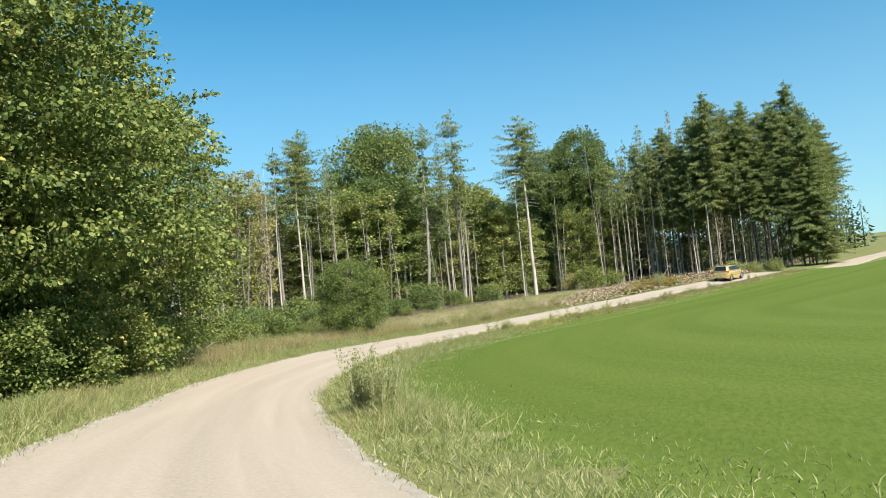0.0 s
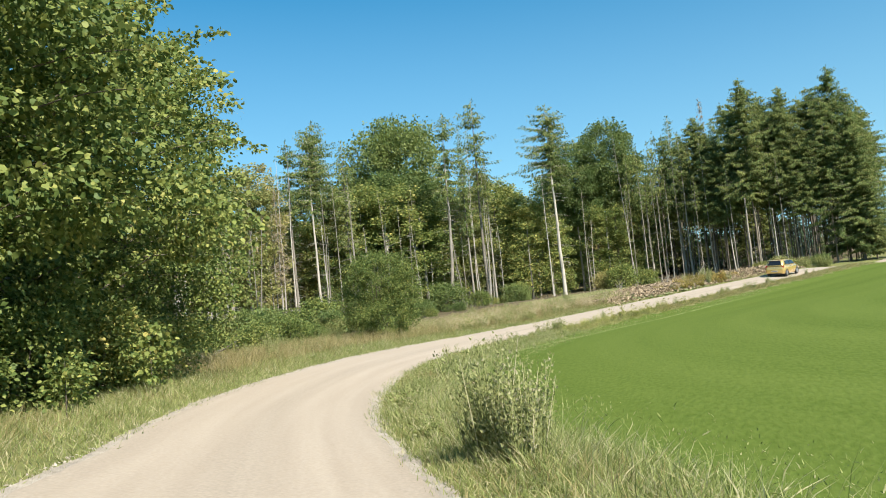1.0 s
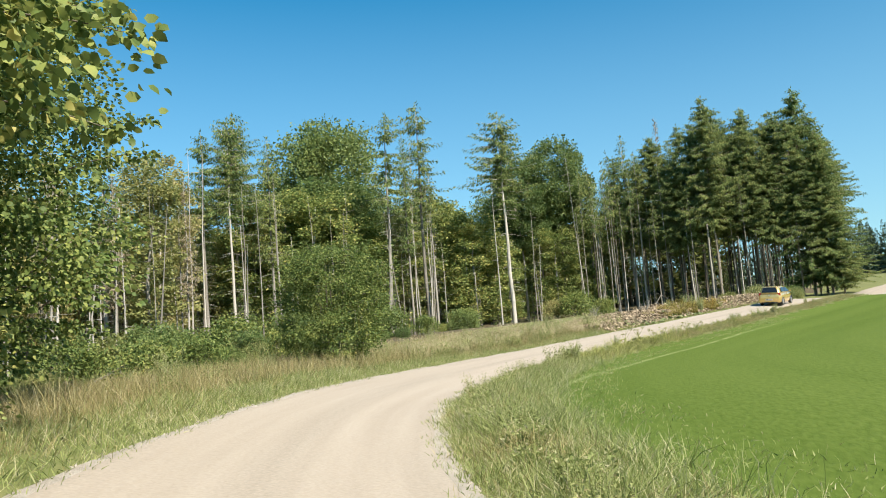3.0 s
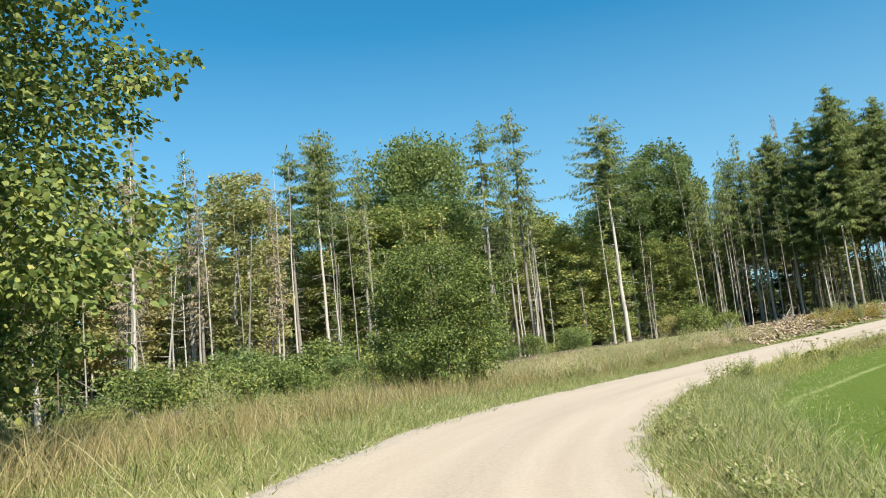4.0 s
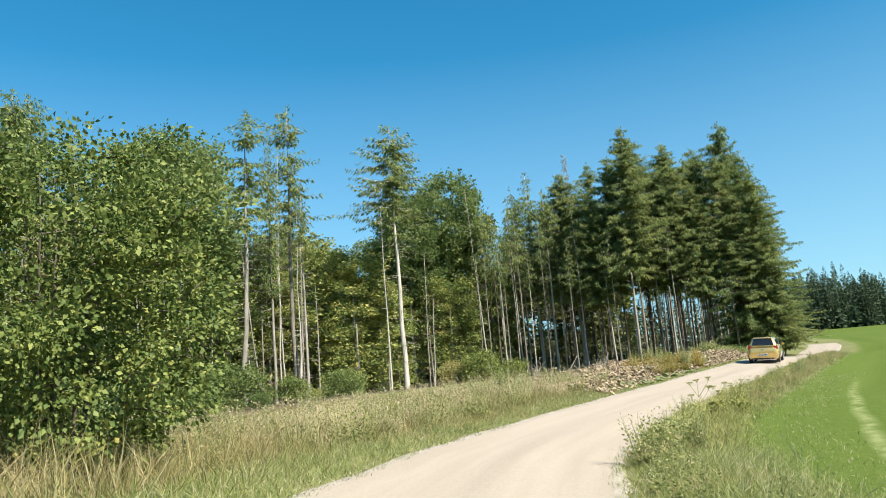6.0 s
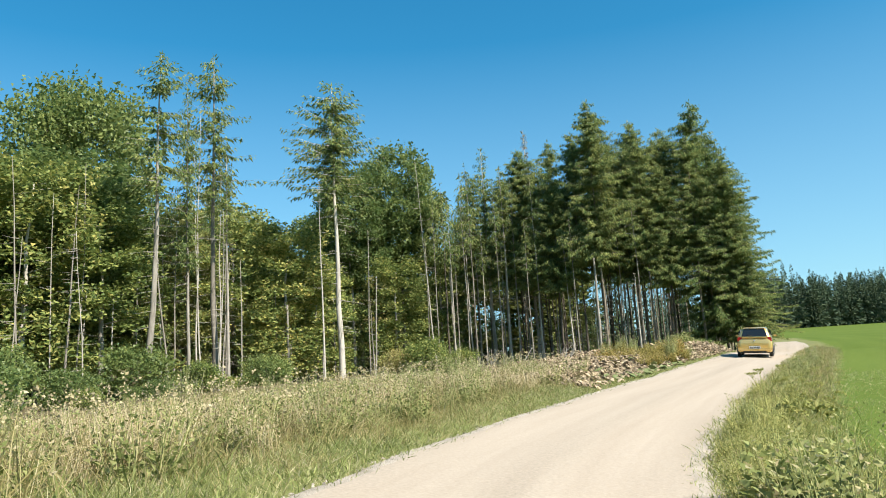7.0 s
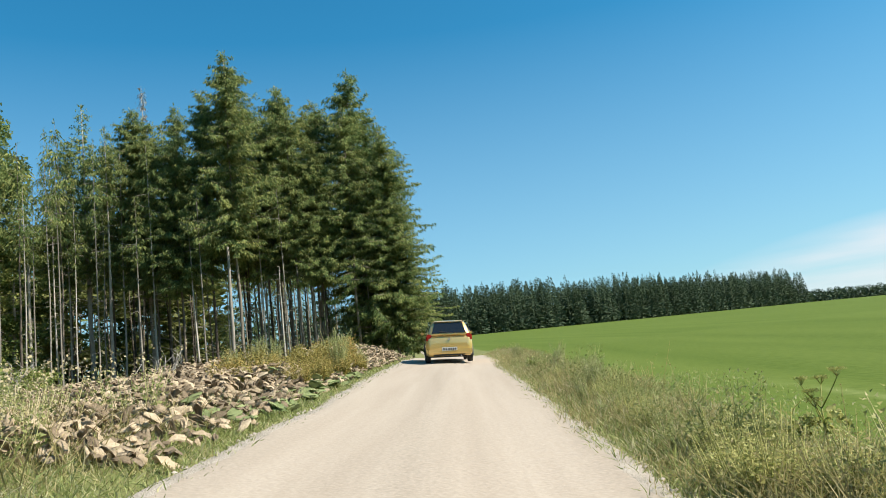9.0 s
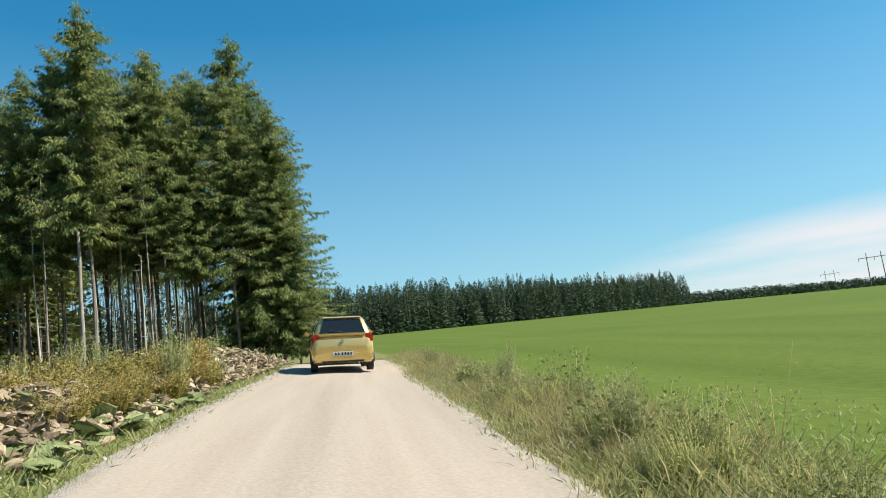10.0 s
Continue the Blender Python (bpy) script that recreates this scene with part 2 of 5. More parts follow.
def quick(name, co, faces, material):
    """A mesh from arrays; all faces have the same number of corners."""
    me = bpy.data.meshes.new(name)
    co, faces = np.asarray(co, dtype=np.float32), np.asarray(faces, dtype=np.int32)
    k = faces.shape[1]
    me.vertices.add(len(co))
    me.vertices.foreach_set("co", co.ravel())
    me.loops.add(faces.size)
    me.loops.foreach_set("vertex_index", faces.ravel())
    me.polygons.add(len(faces))
    me.polygons.foreach_set("loop_start", np.arange(len(faces), dtype=np.int32) * k)
    me.update(calc_edges=True)
    me.materials.append(material)
    return me


def unit(v):
    return v / np.maximum(np.linalg.norm(v, axis=-1, keepdims=True), 1e-9)


def blades(at, along, length, width, fold=0.12, belly=0.45, lift=0.0, full=False, bend=0.0, single=False):
    """Small pointed leaves, folded along the middle. lift: how far they turn their face to the sky; full: with rounded flanks. Corners and triangles."""
    n = len(at)
    along = unit(along)
    side = unit(np.cross(along, rng.normal(size=(n, 3)) + np.array([0, 0, lift])))
    up = np.cross(side, along)
    length, width = np.broadcast_to(length, n)[:, None], np.broadcast_to(width, n)[:, None]
    tip = at + along * length - up * width * fold
    if bend:
        way_ = rng.normal(size=(n, 3)) * np.array([1, 1, 0])
        sag = (way_ * 0.8 - np.array([0, 0, 0.4]) * np.linalg.norm(way_, axis=1)[:, None]) * length * bend
        mid = at + along * length * 0.55 + sag * 0.25
        co = np.stack([at - side * width * 0.35, at + side * width * 0.35, mid + side * width * 0.5, mid - side * width * 0.5, at + along * length + sag], 1).reshape(-1, 3)
        i = np.arange(n)[:, None] * 5
        return co, np.concatenate([i + np.array(k) for k in ((0, 1, 2), (0, 2, 3), (3, 2, 4))], 1).reshape(-1, 3)
    if single:
        mid = at + along * length * 0.3
        return np.stack([mid - side * width * 0.6, mid + side * width * 0.6, tip], 1).reshape(-1, 3), np.arange(n * 3).reshape(-1, 3)
    i = np.arange(n)[:, None]
    if full:
        lo, hi = at + along * length * 0.25 + up * width * fold, at + along * length * 0.68 + up * width * fold
        co = np.stack([at, lo + side * width * 0.46, hi + side * width * 0.4, tip, hi - side * width * 0.4, lo - side * width * 0.46], 1).reshape(-1, 3)
        tri = np.concatenate([i * 6 + np.array(k) for k in ((0, 1, 5), (1, 2, 4), (1, 4, 5), (2, 3, 4))], 1).reshape(-1, 3)
        return co, tri
    mid = at + along * length * belly + up * width * fold
    co = np.stack([at, mid + side * width / 2, tip, mid - side * width / 2], 1).reshape(-1, 3)
    tri = np.concatenate([i * 4 + np.array([0, 1, 2]), i * 4 + np.array([0, 2, 3])], 1).reshape(-1, 3)
    return co, tri


class Soup:
    """Collects tubes and leaves of one mesh."""

    def __init__(self):
        self.co, self.tri, self.count = [], [], 0

    def add(self, co, tri):
        self.co.append(np.asarray(co, dtype=float))
        self.tri.append(np.asarray(tri, dtype=int) + self.count)
        self.count += len(co)

    def tube(self, pts, radii, sides=6):
        pts = np.asarray(pts, dtype=float)
        n = len(pts)
        d = unit(np.gradient(pts, axis=0))
        ref = np.array([0.31, 0.95, 0.05]) if abs(d[0][2]) > 0.5 else np.array([0, 0, 1.0])
        u = unit(np.cross(d, ref))
        v = np.cross(d, u)
        a = np.linspace(0, 2 * np.pi, sides, endpoint=False)
        ring = pts[:, None] + np.asarray(radii)[:, None, None] * (np.cos(a)[None, :, None] * u[:, None] + np.sin(a)[None, :, None] * v[:, None])
        tri = []
        for i in range(n - 1):
            for j in range(sides):
                p, q = i * sides + j, i * sides + (j + 1) % sides
                tri += [(p, q, q + sides), (p, q + sides, p + sides)]
        tri += [((n - 1) * sides, (n - 1) * sides + j, (n - 1) * sides + j + 1) for j in range(1, sides - 1)]
        self.add(ring.reshape(-1, 3), tri)

    def mesh(self, name, material):
        return quick(name, np.concatenate(self.co), np.concatenate(self.tri), material)


def smooth(me):
    me.polygons.foreach_set("use_smooth", np.ones(len(me.polygons), dtype=bool))
    return me


def part(name, data, parent, label=""):
    """A mesh, or a bmesh with its material in a pair, as one part of a thing."""
    if isinstance(data, tuple):
        bm, material = data
        me = bpy.data.meshes.new(name)
        bm.to_mesh(me)
        bm.free()
        me.materials.append(material)
        data = me
    ob = new(name, data)
    ob.parent = parent
    return tagged(ob, label)


def thing(name, label, category, group="", at=(0, 0, 0), turn=0, kind=""):
    ob = new(name)
    ob.empty_display_size = 0.2
    ob.matrix_world = pose(*at, 0, 0, turn)
    return tagged(ob, label, category, group, kind)


# ---- the lie of the land ----
PROFILE = np.array([(-900, 12), (-80, 1.2), (-20, 0.15), (0, 0), (5, -0.1), (10, -0.25), (15, -0.36), (22, -0.42), (30, -0.4), (38, -0.34), (46, -0.22), (52, -0.05), (57, 0.18),
                    (61, 0.36), (66, 0.68), (72, 1.08), (78, 1.45), (82, 1.75), (88, 2.05), (95, 2.25), (110, 2.7), (125, 3.6), (300, 14.2), (480, 22.5), (700, 24), (2500, 10)])
LINE = np.array([(40.08, -53.94), (15.08, -20.44), (5.58, -7.94), (-0.27, -0.14), (-2.12, 2.36), (-3.92, 4.86), (-5.77, 7.46), (-7.37, 9.85), (-8.96, 12.45), (-11.31, 16.55), (-13.01, 20.24), (-14.01, 23.03), (-14.95, 26.13), (-15.65, 29.22), (-16.15, 32.81), (-16.40, 38.50), (-16.05, 44.29), (-15.30, 48.18), (-14.26, 51.77), (-12.96, 55.06), (-11.51, 58.16), (-10.23, 61.02), (-6.91, 67.66), (-4.51, 72.66), (-1.96, 77.84), (0.29, 82.26), (8.29, 98.96), (16.09, 115.96), (26.09, 139.96), (40.09, 179.97)])

SINK = np.array([(-40, 0.037), (0, 0.037), (5, -0.06), (10, -0.121), (13.6, -0.155), (20.4, -0.17), (26.2, -0.16), (32.9, -0.153), (44.2, -0.221), (48, -0.2), (51.6, -0.195), (54.9, -0.165), (58, -0.121), (60.8, -0.081), (80, -0.081), (97, 0)])


def dense(points, step):
    """A smooth line (Catmull-Rom) through points, about step apart."""
    out = []
    p = np.vstack([2 * points[0] - points[1], points, 2 * points[-1] - points[-2]])
    for i in range(1, len(p) - 2):
        k = max(2, int(np.linalg.norm(p[i + 1] - p[i]) / step))
        for t in np.arange(k) / k:
            out.append(0.5 * (2 * p[i] + (p[i + 1] - p[i - 1]) * t + (2 * p[i - 1] - 5 * p[i] + 4 * p[i + 1] - p[i + 2]) * t * t + (3 * p[i] - p[i - 1] - 3 * p[i + 1] + p[i + 2]) * t ** 3))
    out.append(p[-2])
    return np.array(out)


ROAD = dense(LINE, 0.6)
NORMAL = unit(np.gradient(ROAD, axis=0))[:, ::-1] * np.array([1, -1])
prof_line = dense(PROFILE, 0.8)
HALF = 1.7


def across(x, y):
    """Distance from the road's middle, positive to the field's side."""
    x, y = np.atleast_1d(np.asarray(x, float)), np.atleast_1d(np.asarray(y, float))
    out = np.empty(len(x))
    for i in range(0, len(x), 4000):
        dx, dy = x[i:i + 4000, None] - ROAD[:, 0], y[i:i + 4000, None] - ROAD[:, 1]
        k = np.argmin(dx * dx + dy * dy, axis=1)
        r = np.arange(len(k))
        lat = dx[r, k] * NORMAL[k, 0] + dy[r, k] * NORMAL[k, 1]
        out[i:i + 4000] = np.sign(lat) * np.hypot(dx[r, k], dy[r, k])
    return out


def lumps(x, y, size, seed):
    return (np.sin(x / size + seed) * np.cos(y / size * 1.13 + 2.1 * seed) + 0.6 * np.sin((x + y) / size * 2.1 + seed * 3.3) + 0.4 * np.cos((x - 1.7 * y) / size * 1.7 + seed)) / 2


def land(x, y, d=None):
    """Height of the ground."""
    x, y = np.atleast_1d(np.asarray(x, float)), np.atleast_1d(np.asarray(y, float))
    d = across(x, y) if d is None else d
    z = np.interp(y, prof_line[:, 0], prof_line[:, 1])
    left, right = np.clip(-d - 4, 0, 60), np.clip(d - 3, 0, 400)
    z = z - 0.022 * left + 0.0113 * right
    # the road falls to the inside of the bend
    fall = np.interp(y, (40, 56, 85, 105), (0.1, 0.065, 0.065, 0.0))
    z += (np.interp(y, SINK[:, 0], SINK[:, 1]) - fall * np.clip(d, -2.4, 3.2)) * np.where(d > 0, np.clip((15 - d) / 11.5, 0, 1), np.clip((8 + d) / 5.2, 0, 1))
    z += 0.10 * np.exp(-((np.abs(d) - 2.9) / 0.9) ** 2) * (1 + 0.6 * lumps(x, y, 1.7, 1.0))
    z += np.where(d < -2.5, 0.12 * lumps(x, y, 2.6, 2.0) * np.clip((-d - 2.5) / 4, 0, 1), 0)
    z += 0.3 * np.exp(-((y - 82) / 12) ** 2) * np.clip((-d - 2.2) / 4.5, 0, 1) * np.clip((30 + d) / 12, 0, 1)
    z += np.where(np.abs(d) < 9, -0.5 * np.exp(-((y - 103) / 8) ** 2) * np.exp(-(d / 5) ** 2), 0)
    return z


gx = np.unique(np.concatenate([np.linspace(-2500, -300, 12), np.linspace(-300, -60, 25), np.arange(-60, 32, 0.95), np.linspace(32, 150, 40), np.linspace(150, 600, 46), np.linspace(600, 2500, 12)]))
gy = np.unique(np.concatenate([np.linspace(-1500, -60, 14), np.linspace(-60, -15, 12), np.arange(-15, 112, 0.95), np.linspace(112, 200, 40), np.linspace(200, 600, 60), np.linspace(600, 2500, 12)]))
X, Y = np.meshgrid(gx, gy)
D = across(X.ravel(), Y.ravel())
Z = land(X.ravel(), Y.ravel(), D) - np.where(np.abs(D) < HALF + 0.2, 0.09, 0.0)
i = np.arange(len(gy) - 1)[:, None] * len(gx) + np.arange(len(gx) - 1)
quads = np.stack([i, i + 1, i + 1 + len(gx), i + len(gx)], -1).reshape(-1, 4)
g = quick("ground", np.stack([X.ravel(), Y.ravel(), Z], 1), quads, M_GROUND)
g.materials.append(M_FIELD)
g.materials.append(M_FLOOR)
dc = D[quads].mean(1)
yc, xc = Y.ravel()[quads].mean(1), X.ravel()[quads].mean(1)
wob = 0.5 * lumps(xc, yc, 3.0, 4.0)
slot = np.where(dc > 3.45 + 0.3 * wob, 1, 0)
ragged = 1.6 * lumps(xc, yc, 2.2, 6.0)
wood = (dc < -19 + ragged) & (yc > 20 + ragged) | (dc < -9 + ragged) & (yc > 99 + 0.3 * (xc + 20) + ragged) | (dc < -8 + ragged) & (yc < 30 + 2 * ragged)
slot = np.where(wood & (xc < 16), 2, slot)
g.polygons.foreach_set("material_index", slot.astype(np.int32))
swath_data = g.attributes.new("swath", "FLOAT", "POINT")
swath_data.data.foreach_set("value", D.astype(np.float32))
mown_data = g.attributes.new("mown", "FLOAT", "POINT")
mown_data.data.foreach_set("value", (D - np.interp(Y.ravel(), (30, 35, 40, 44, 50, 58, 70), (3.3, 3.8, 4.4, 5.4, 6.1, 5.7, 5.2))).astype(np.float32))
smooth(g)
tagged(new("ground", g), "grassy ground with a bright green mown field and brown forest litter", "ground", kind="structure")

# road: a gently crowned sheet with ragged edges
cols = np.array([-1.12, -1.03, -0.96, -0.9, -0.75, -0.5, -0.25, 0, 0.25, 0.5, 0.75, 0.9, 0.96, 1.03, 1.12])
fine_road = dense(LINE, 0.25)
fn = unit(np.gradient(fine_road, axis=0))[:, ::-1] * np.array([1, -1])
keep = (fine_road[:, 1] > -40) & (fine_road[:, 1] < 150)
fine_road, fn = fine_road[keep], fn[keep]
s_ = np.arange(len(fine_road))
rag_l, rag_r = (0.09 * lumps(s_ * 0.25 + 2 * k_, s_ * 0.07, 1.9, k_) + 0.05 * lumps(s_ * 0.25, s_ * 0.2, 0.43, 3 * k_) for k_ in (1.0, 5.0))
co = []
for c in cols:
    half = HALF + np.where(c < 0, rag_l, rag_r)
    p = fine_road + fn * (c * half)[:, None]
    base = land(p[:, 0], p[:, 1], np.full(len(p), c * HALF))
    rut = -0.025 * (math.exp(-((abs(c) - 0.5) / 0.18) ** 2))
    edge = -0.07 if abs(c) > 1.1 else 0
    co.append(np.column_stack([p, base + 0.03 + 0.03 * max(0, 1 - c * c) + rut + edge + 0.003 * lumps(p[:, 0], p[:, 1], 0.6, 3.0)]))
co = np.stack(co, 1)
n, k = co.shape[:2]
i = np.arange(n - 1)[:, None] * k + np.arange(k - 1)
outer = np.tile(np.abs(cols[:-1] + cols[1:]) > 1.9, n - 1).astype(np.int32)
road_me = smooth(quick("road", co.reshape(-1, 3), np.stack([i, i + 1, i + 1 + k, i + k], -1).reshape(-1, 4), M_GRAVEL))
loose = road_me.attributes.new("loose", "FLOAT", "POINT")
loose.data.foreach_set("value", np.tile(0.65 * np.clip(0.2 + 0.9 * np.exp(-(cols / 0.16) ** 2) * 0.5 + 0.4 * np.clip((np.abs(cols) - 0.72) / 0.25, 0, 1), 0, 1.3), n).astype(np.float32))
track_data = road_me.attributes.new("track", "FLOAT", "POINT")
track_data.data.foreach_set("value", np.tile(cols * 5, n).astype(np.float32))
road_me.materials.append(M_SHOULDER)
road_me.polygons.foreach_set("material_index", outer)
tagged(new("road", road_me), "pale dusty gravel road with faint wheel ruts", "road", kind="structure")

# ---- trees ----


def limb(start, aim, length, bend, steps=5):
    t = np.linspace(0, 1, steps)[:, None]
    return start + aim * length * t + np.array([0, 0, 1.0]) * bend * length * t * t


def broadleaf(height, radius, low, leaves, leaf, trunk, seed, bushy=False, wide=0.42, puffs=1.0, branches=26, full=False, single=False, tight=1.0, lift=1.1, foot=0.2, flat=0.6, hang=None, sprays=0):
    """Soups of the trunk with its limbs and of the crown of a broad-leaved tree or, bushy, of a shrub with many stems. wide: where, between low and top, it is widest; foot: how full it stays below that; flat: how flat its sprays lie; hang: the stretch of the height over which the crown steps out over its foot, and the foot's share of the width; sprays: twigs that stand out of the outline."""

    def outline(h):
        full_ = np.sqrt(np.clip(1 - ((h - wide) / np.where(h > wide, 1.02 - wide, wide + foot)) ** 2, 0.02, 1))
        if hang:
            e = np.clip((h - hang[0]) / (hang[1] - hang[0]), 0, 1)
            full_ = full_ * (hang[2] + (1 - hang[2]) * e * e * (3 - 2 * e))
        return full_

    global rng
    rng = np.random.default_rng(seed)
    s = Soup()
    clumps = []
    top = np.array([0, 0, height])
    for _ in range(7 if bushy else 1):
        a = rng.uniform(0, 6.28)
        out = np.array([math.cos(a), math.sin(a), 0])
        off = out * (radius * 0.15 if bushy else 0)
        tip = top * np.array([1, 1, 0.86]) + (out * radius * rng.uniform(0.2, 0.6) if bushy else 0)
        t = np.linspace(0, 1, 8)[:, None]
        sway = np.cumsum(rng.normal(size=(8, 3)) * np.array([1, 1, 0]) * height * 0.009, axis=0)
        pts = off * (1 - t) + tip * t + sway * t
        pts[0, 2] = -0.3
        s.tube(pts, trunk * (0.3 if bushy else 1) * (1 - 0.88 * t[:, 0]), 5 if bushy else 8)
        for _ in range(5 if bushy else branches):
            u = rng.uniform(0.15 if bushy else max(0.12, low / height), 1)
            j = min(6, int(u * 7))
            at = pts[j] + (pts[j + 1] - pts[j]) * (u * 7 - j)
            b = rng.uniform(0, 6.28)
            h = (at[2] - low) / (height - low)
            reach = radius * max(0.22, float(outline(h))) * rng.uniform(0.55, 0.95)
            path = limb(at, np.array([math.cos(b), math.sin(b), rng.uniform(0.05, 0.45)]), reach, 0.06)
            s.tube(path, trunk * (0.12 if bushy else 0.3) * (1 - u * 0.6) * np.linspace(1, 0.15, 5), 4)
            for f in (0.5, 0.75, 1.0):
                k = f * 4
                q = min(3, int(k))
                clumps.append(path[q] + (path[q + 1] - path[q]) * (k - q))
    clumps = np.array(clumps)
    m = int(len(clumps) * 1.3)
    a, h = rng.uniform(0, 6.28, m), rng.uniform(0, 1, m) ** 0.9
    body = outline(h) * radius * 0.92
    body *= 1 + 0.2 * np.sin(3 * a + seed) * np.sin(6 * h + seed) + rng.normal(size=m) * 0.09
    clumps = np.vstack([clumps, np.column_stack([np.cos(a) * body, np.sin(a) * body, low + (height * 0.98 - low) * h])])
    clumps = clumps[clumps[:, 2] > 0.15]
    clumps[:, 2] = np.minimum(clumps[:, 2], height)
    sizes = rng.uniform(0.55, 1.5, len(clumps)) * puffs
    for _ in range(sprays):
        b, h = rng.uniform(0, 6.28), rng.uniform(0.08, 1)
        start = np.array([math.cos(b), math.sin(b), 0]) * radius * 0.85 * float(outline(h)) + np.array([0, 0, low + (height - low) * h])
        path = limb(start, np.array([math.cos(b), math.sin(b), rng.uniform(-0.1, 0.9)]), radius * rng.uniform(0.22, 0.42), -0.2)
        s.tube(path, np.linspace(0.02, 0.005, 5), 3)
        clumps = np.vstack([clumps, path[1:]])
        sizes = np.append(sizes, np.array([0.55, 0.5, 0.42, 0.34]) * puffs)
    pick = rng.choice(len(clumps), leaves, p=sizes ** 1.5 / (sizes ** 1.5).sum())
    puff = np.clip(rng.normal(size=(leaves, 3)), -1.7, 1.7) * (radius * 0.105 * tight * sizes[pick])[:, None] * np.array([1.15, 1.15, flat])
    at = clumps[pick] + puff
    at[:, 2] = np.abs(at[:, 2] - 0.05) + 0.05
    outward = at - np.array([0, 0, height * 0.45])
    along = unit(puff + rng.normal(size=(leaves, 3)) * radius * 0.08) + unit(outward) * 0.5 + np.array([0, 0, -0.45])
    size = leaf * rng.uniform(0.6, 1.3, leaves)
    c = Soup()
    c.add(*blades(at, along, size, size * (0.95 if single else 0.74), lift=lift, full=full, single=single))
    return s, c


def spruce(height, crown, radius, seed, sparse=0.0, droop=0.35, tuft=0.75, trunk=0.2, dead=14, whorl=0.42, shape=0.8, rows=4, step=0.3, slender=0.24):
    """Soups of the trunk with dead stubs and of the drooping boughs of a spruce whose live crown starts at the height crown. shape: 0.8 a cone, 0.4 a blunt column."""
    global rng
    rng = np.random.default_rng(seed)
    s, c = Soup(), Soup()
    t = np.linspace(0, 1, 9)
    sway = np.cumsum(rng.normal(size=(9, 2)), axis=0) * height * 0.0025
    pts = np.column_stack([sway, t * height])
    pts[0, 2] = -0.3
    s.tube(pts, trunk * (1 - 0.93 * t), 7)

    def axis(z):
        return np.array([np.interp(z, pts[:, 2], pts[:, 0]), np.interp(z, pts[:, 2], pts[:, 1]), z])

    for _ in range(dead):
        z, a = rng.uniform(height * 0.08, max(crown, height * 0.3) * 1.1), rng.uniform(0, 6.28)
        ln = rng.uniform(0.5, 1.9)
        twig = limb(axis(z), np.array([math.cos(a), math.sin(a), -0.1]), ln, -0.15, 3)
        s.tube(twig, [0.02, 0.013, 0.004], 3)
        for w in (-0.7, 0.7):
            s.tube(limb(twig[1], np.array([math.cos(a + w), math.sin(a + w), -0.2]), ln * 0.4, -0.1, 2), [0.01, 0.003], 3)
    at, along, ln = [], [], []
    z = crown
    while z < height - 0.25:
        u = (z - crown) / (height - crown)
        full = radius * (1 - u) ** shape * min(1, 0.5 + u * 3)
        gap = rng.random() < sparse * 0.35
        for _ in range(int(rng.integers(5, 8))):
            if gap or rng.random() < sparse:
                continue
            a = rng.uniform(0, 6.28)
            lobe = 1 + 0.34 * math.sin(2 * a + z * 0.55 + seed) * math.sin(z * 0.8 + a + seed * 2) + 0.14 * math.sin(5 * a + 1.7 * z + seed)
            length = max(0.25, full * lobe * rng.uniform(0.45, 1.25))
            b = axis(min(z + rng.normal() * 0.3, height - 0.2))
            sag = droop * rng.uniform(0.35, 1.5)
            out = np.array([math.cos(a), math.sin(a), 0])
            steps = max(2, int(length / step))
            f = (np.arange(steps) + 0.6) / steps
            rise = 0.4 * (u - 0.25)
            spine = b + out * (length * f)[:, None]
            spine[:, 2] += length * (rise * f - sag * f * f + 0.26 * f ** 4)
            if length > 1.5:
                s.tube(np.vstack([b, spine[len(spine) // 2], spine[-1]]), [0.026, 0.016, 0.005], 3)
            side = np.array([-out[1], out[0], 0])
            for w in {2: (-0.8, 0.8), 4: (-1.0, -0.35, 0.45, 1.0), 6: (-1.1, -0.7, -0.25, 0.25, 0.7, 1.1)}[rows]:
                at.append(spine + rng.normal(size=spine.shape) * 0.08)
                along.append(out * 0.7 + side * w * (0.9 + rng.normal(size=(steps, 1)) * 0.3) + np.array([0, 0, -1]) * rng.uniform(0.4, 2.2, (steps, 1)))
                ln.append(tuft * (0.45 + 0.5 * (1 - 0.5 * f)) * rng.uniform(0.6, 1.15, steps) * min(1, 0.45 + length / 2.2))
        z += whorl * rng.uniform(0.7, 1.3)
    at.append(np.repeat(pts[-1:], 6, 0) - np.array([0, 0, 1]) * rng.uniform(0, 0.5, (6, 1)))
    along.append(rng.normal(size=(6, 3)) * 0.4 + np.array([0, 0, 1]))
    ln.append(np.full(6, 0.5))
    at, along, ln = np.vstack(at), np.vstack(along), np.concatenate(ln)
    c.add(*blades(at, along, ln, ln * slender, lift=0.5, single=True))
    return s, c


def tree(kind, soups, bark, foliage, label, category="tree", group=""):
    s, c = soups
    ob = thing(kind, label, category, group)
    part("trunk", smooth(s.mesh("trunk", bark)), ob)
    part("crown", c.mesh("crown", foliage), ob)
    return ob


def put(ob, x, y, turn=0.0, scale=1.0, sink=0.05, tall=None, lean=(0, 0), label=""):
    """Copies a tree to its place on the ground."""
    z = float(land(x, y)[0])
    o = copy_thing(ob, pose(x, y, z - sink, lean[0], lean[1], turn))
    o.scale = (scale, scale, tall or scale)
    return tagged(o, label)


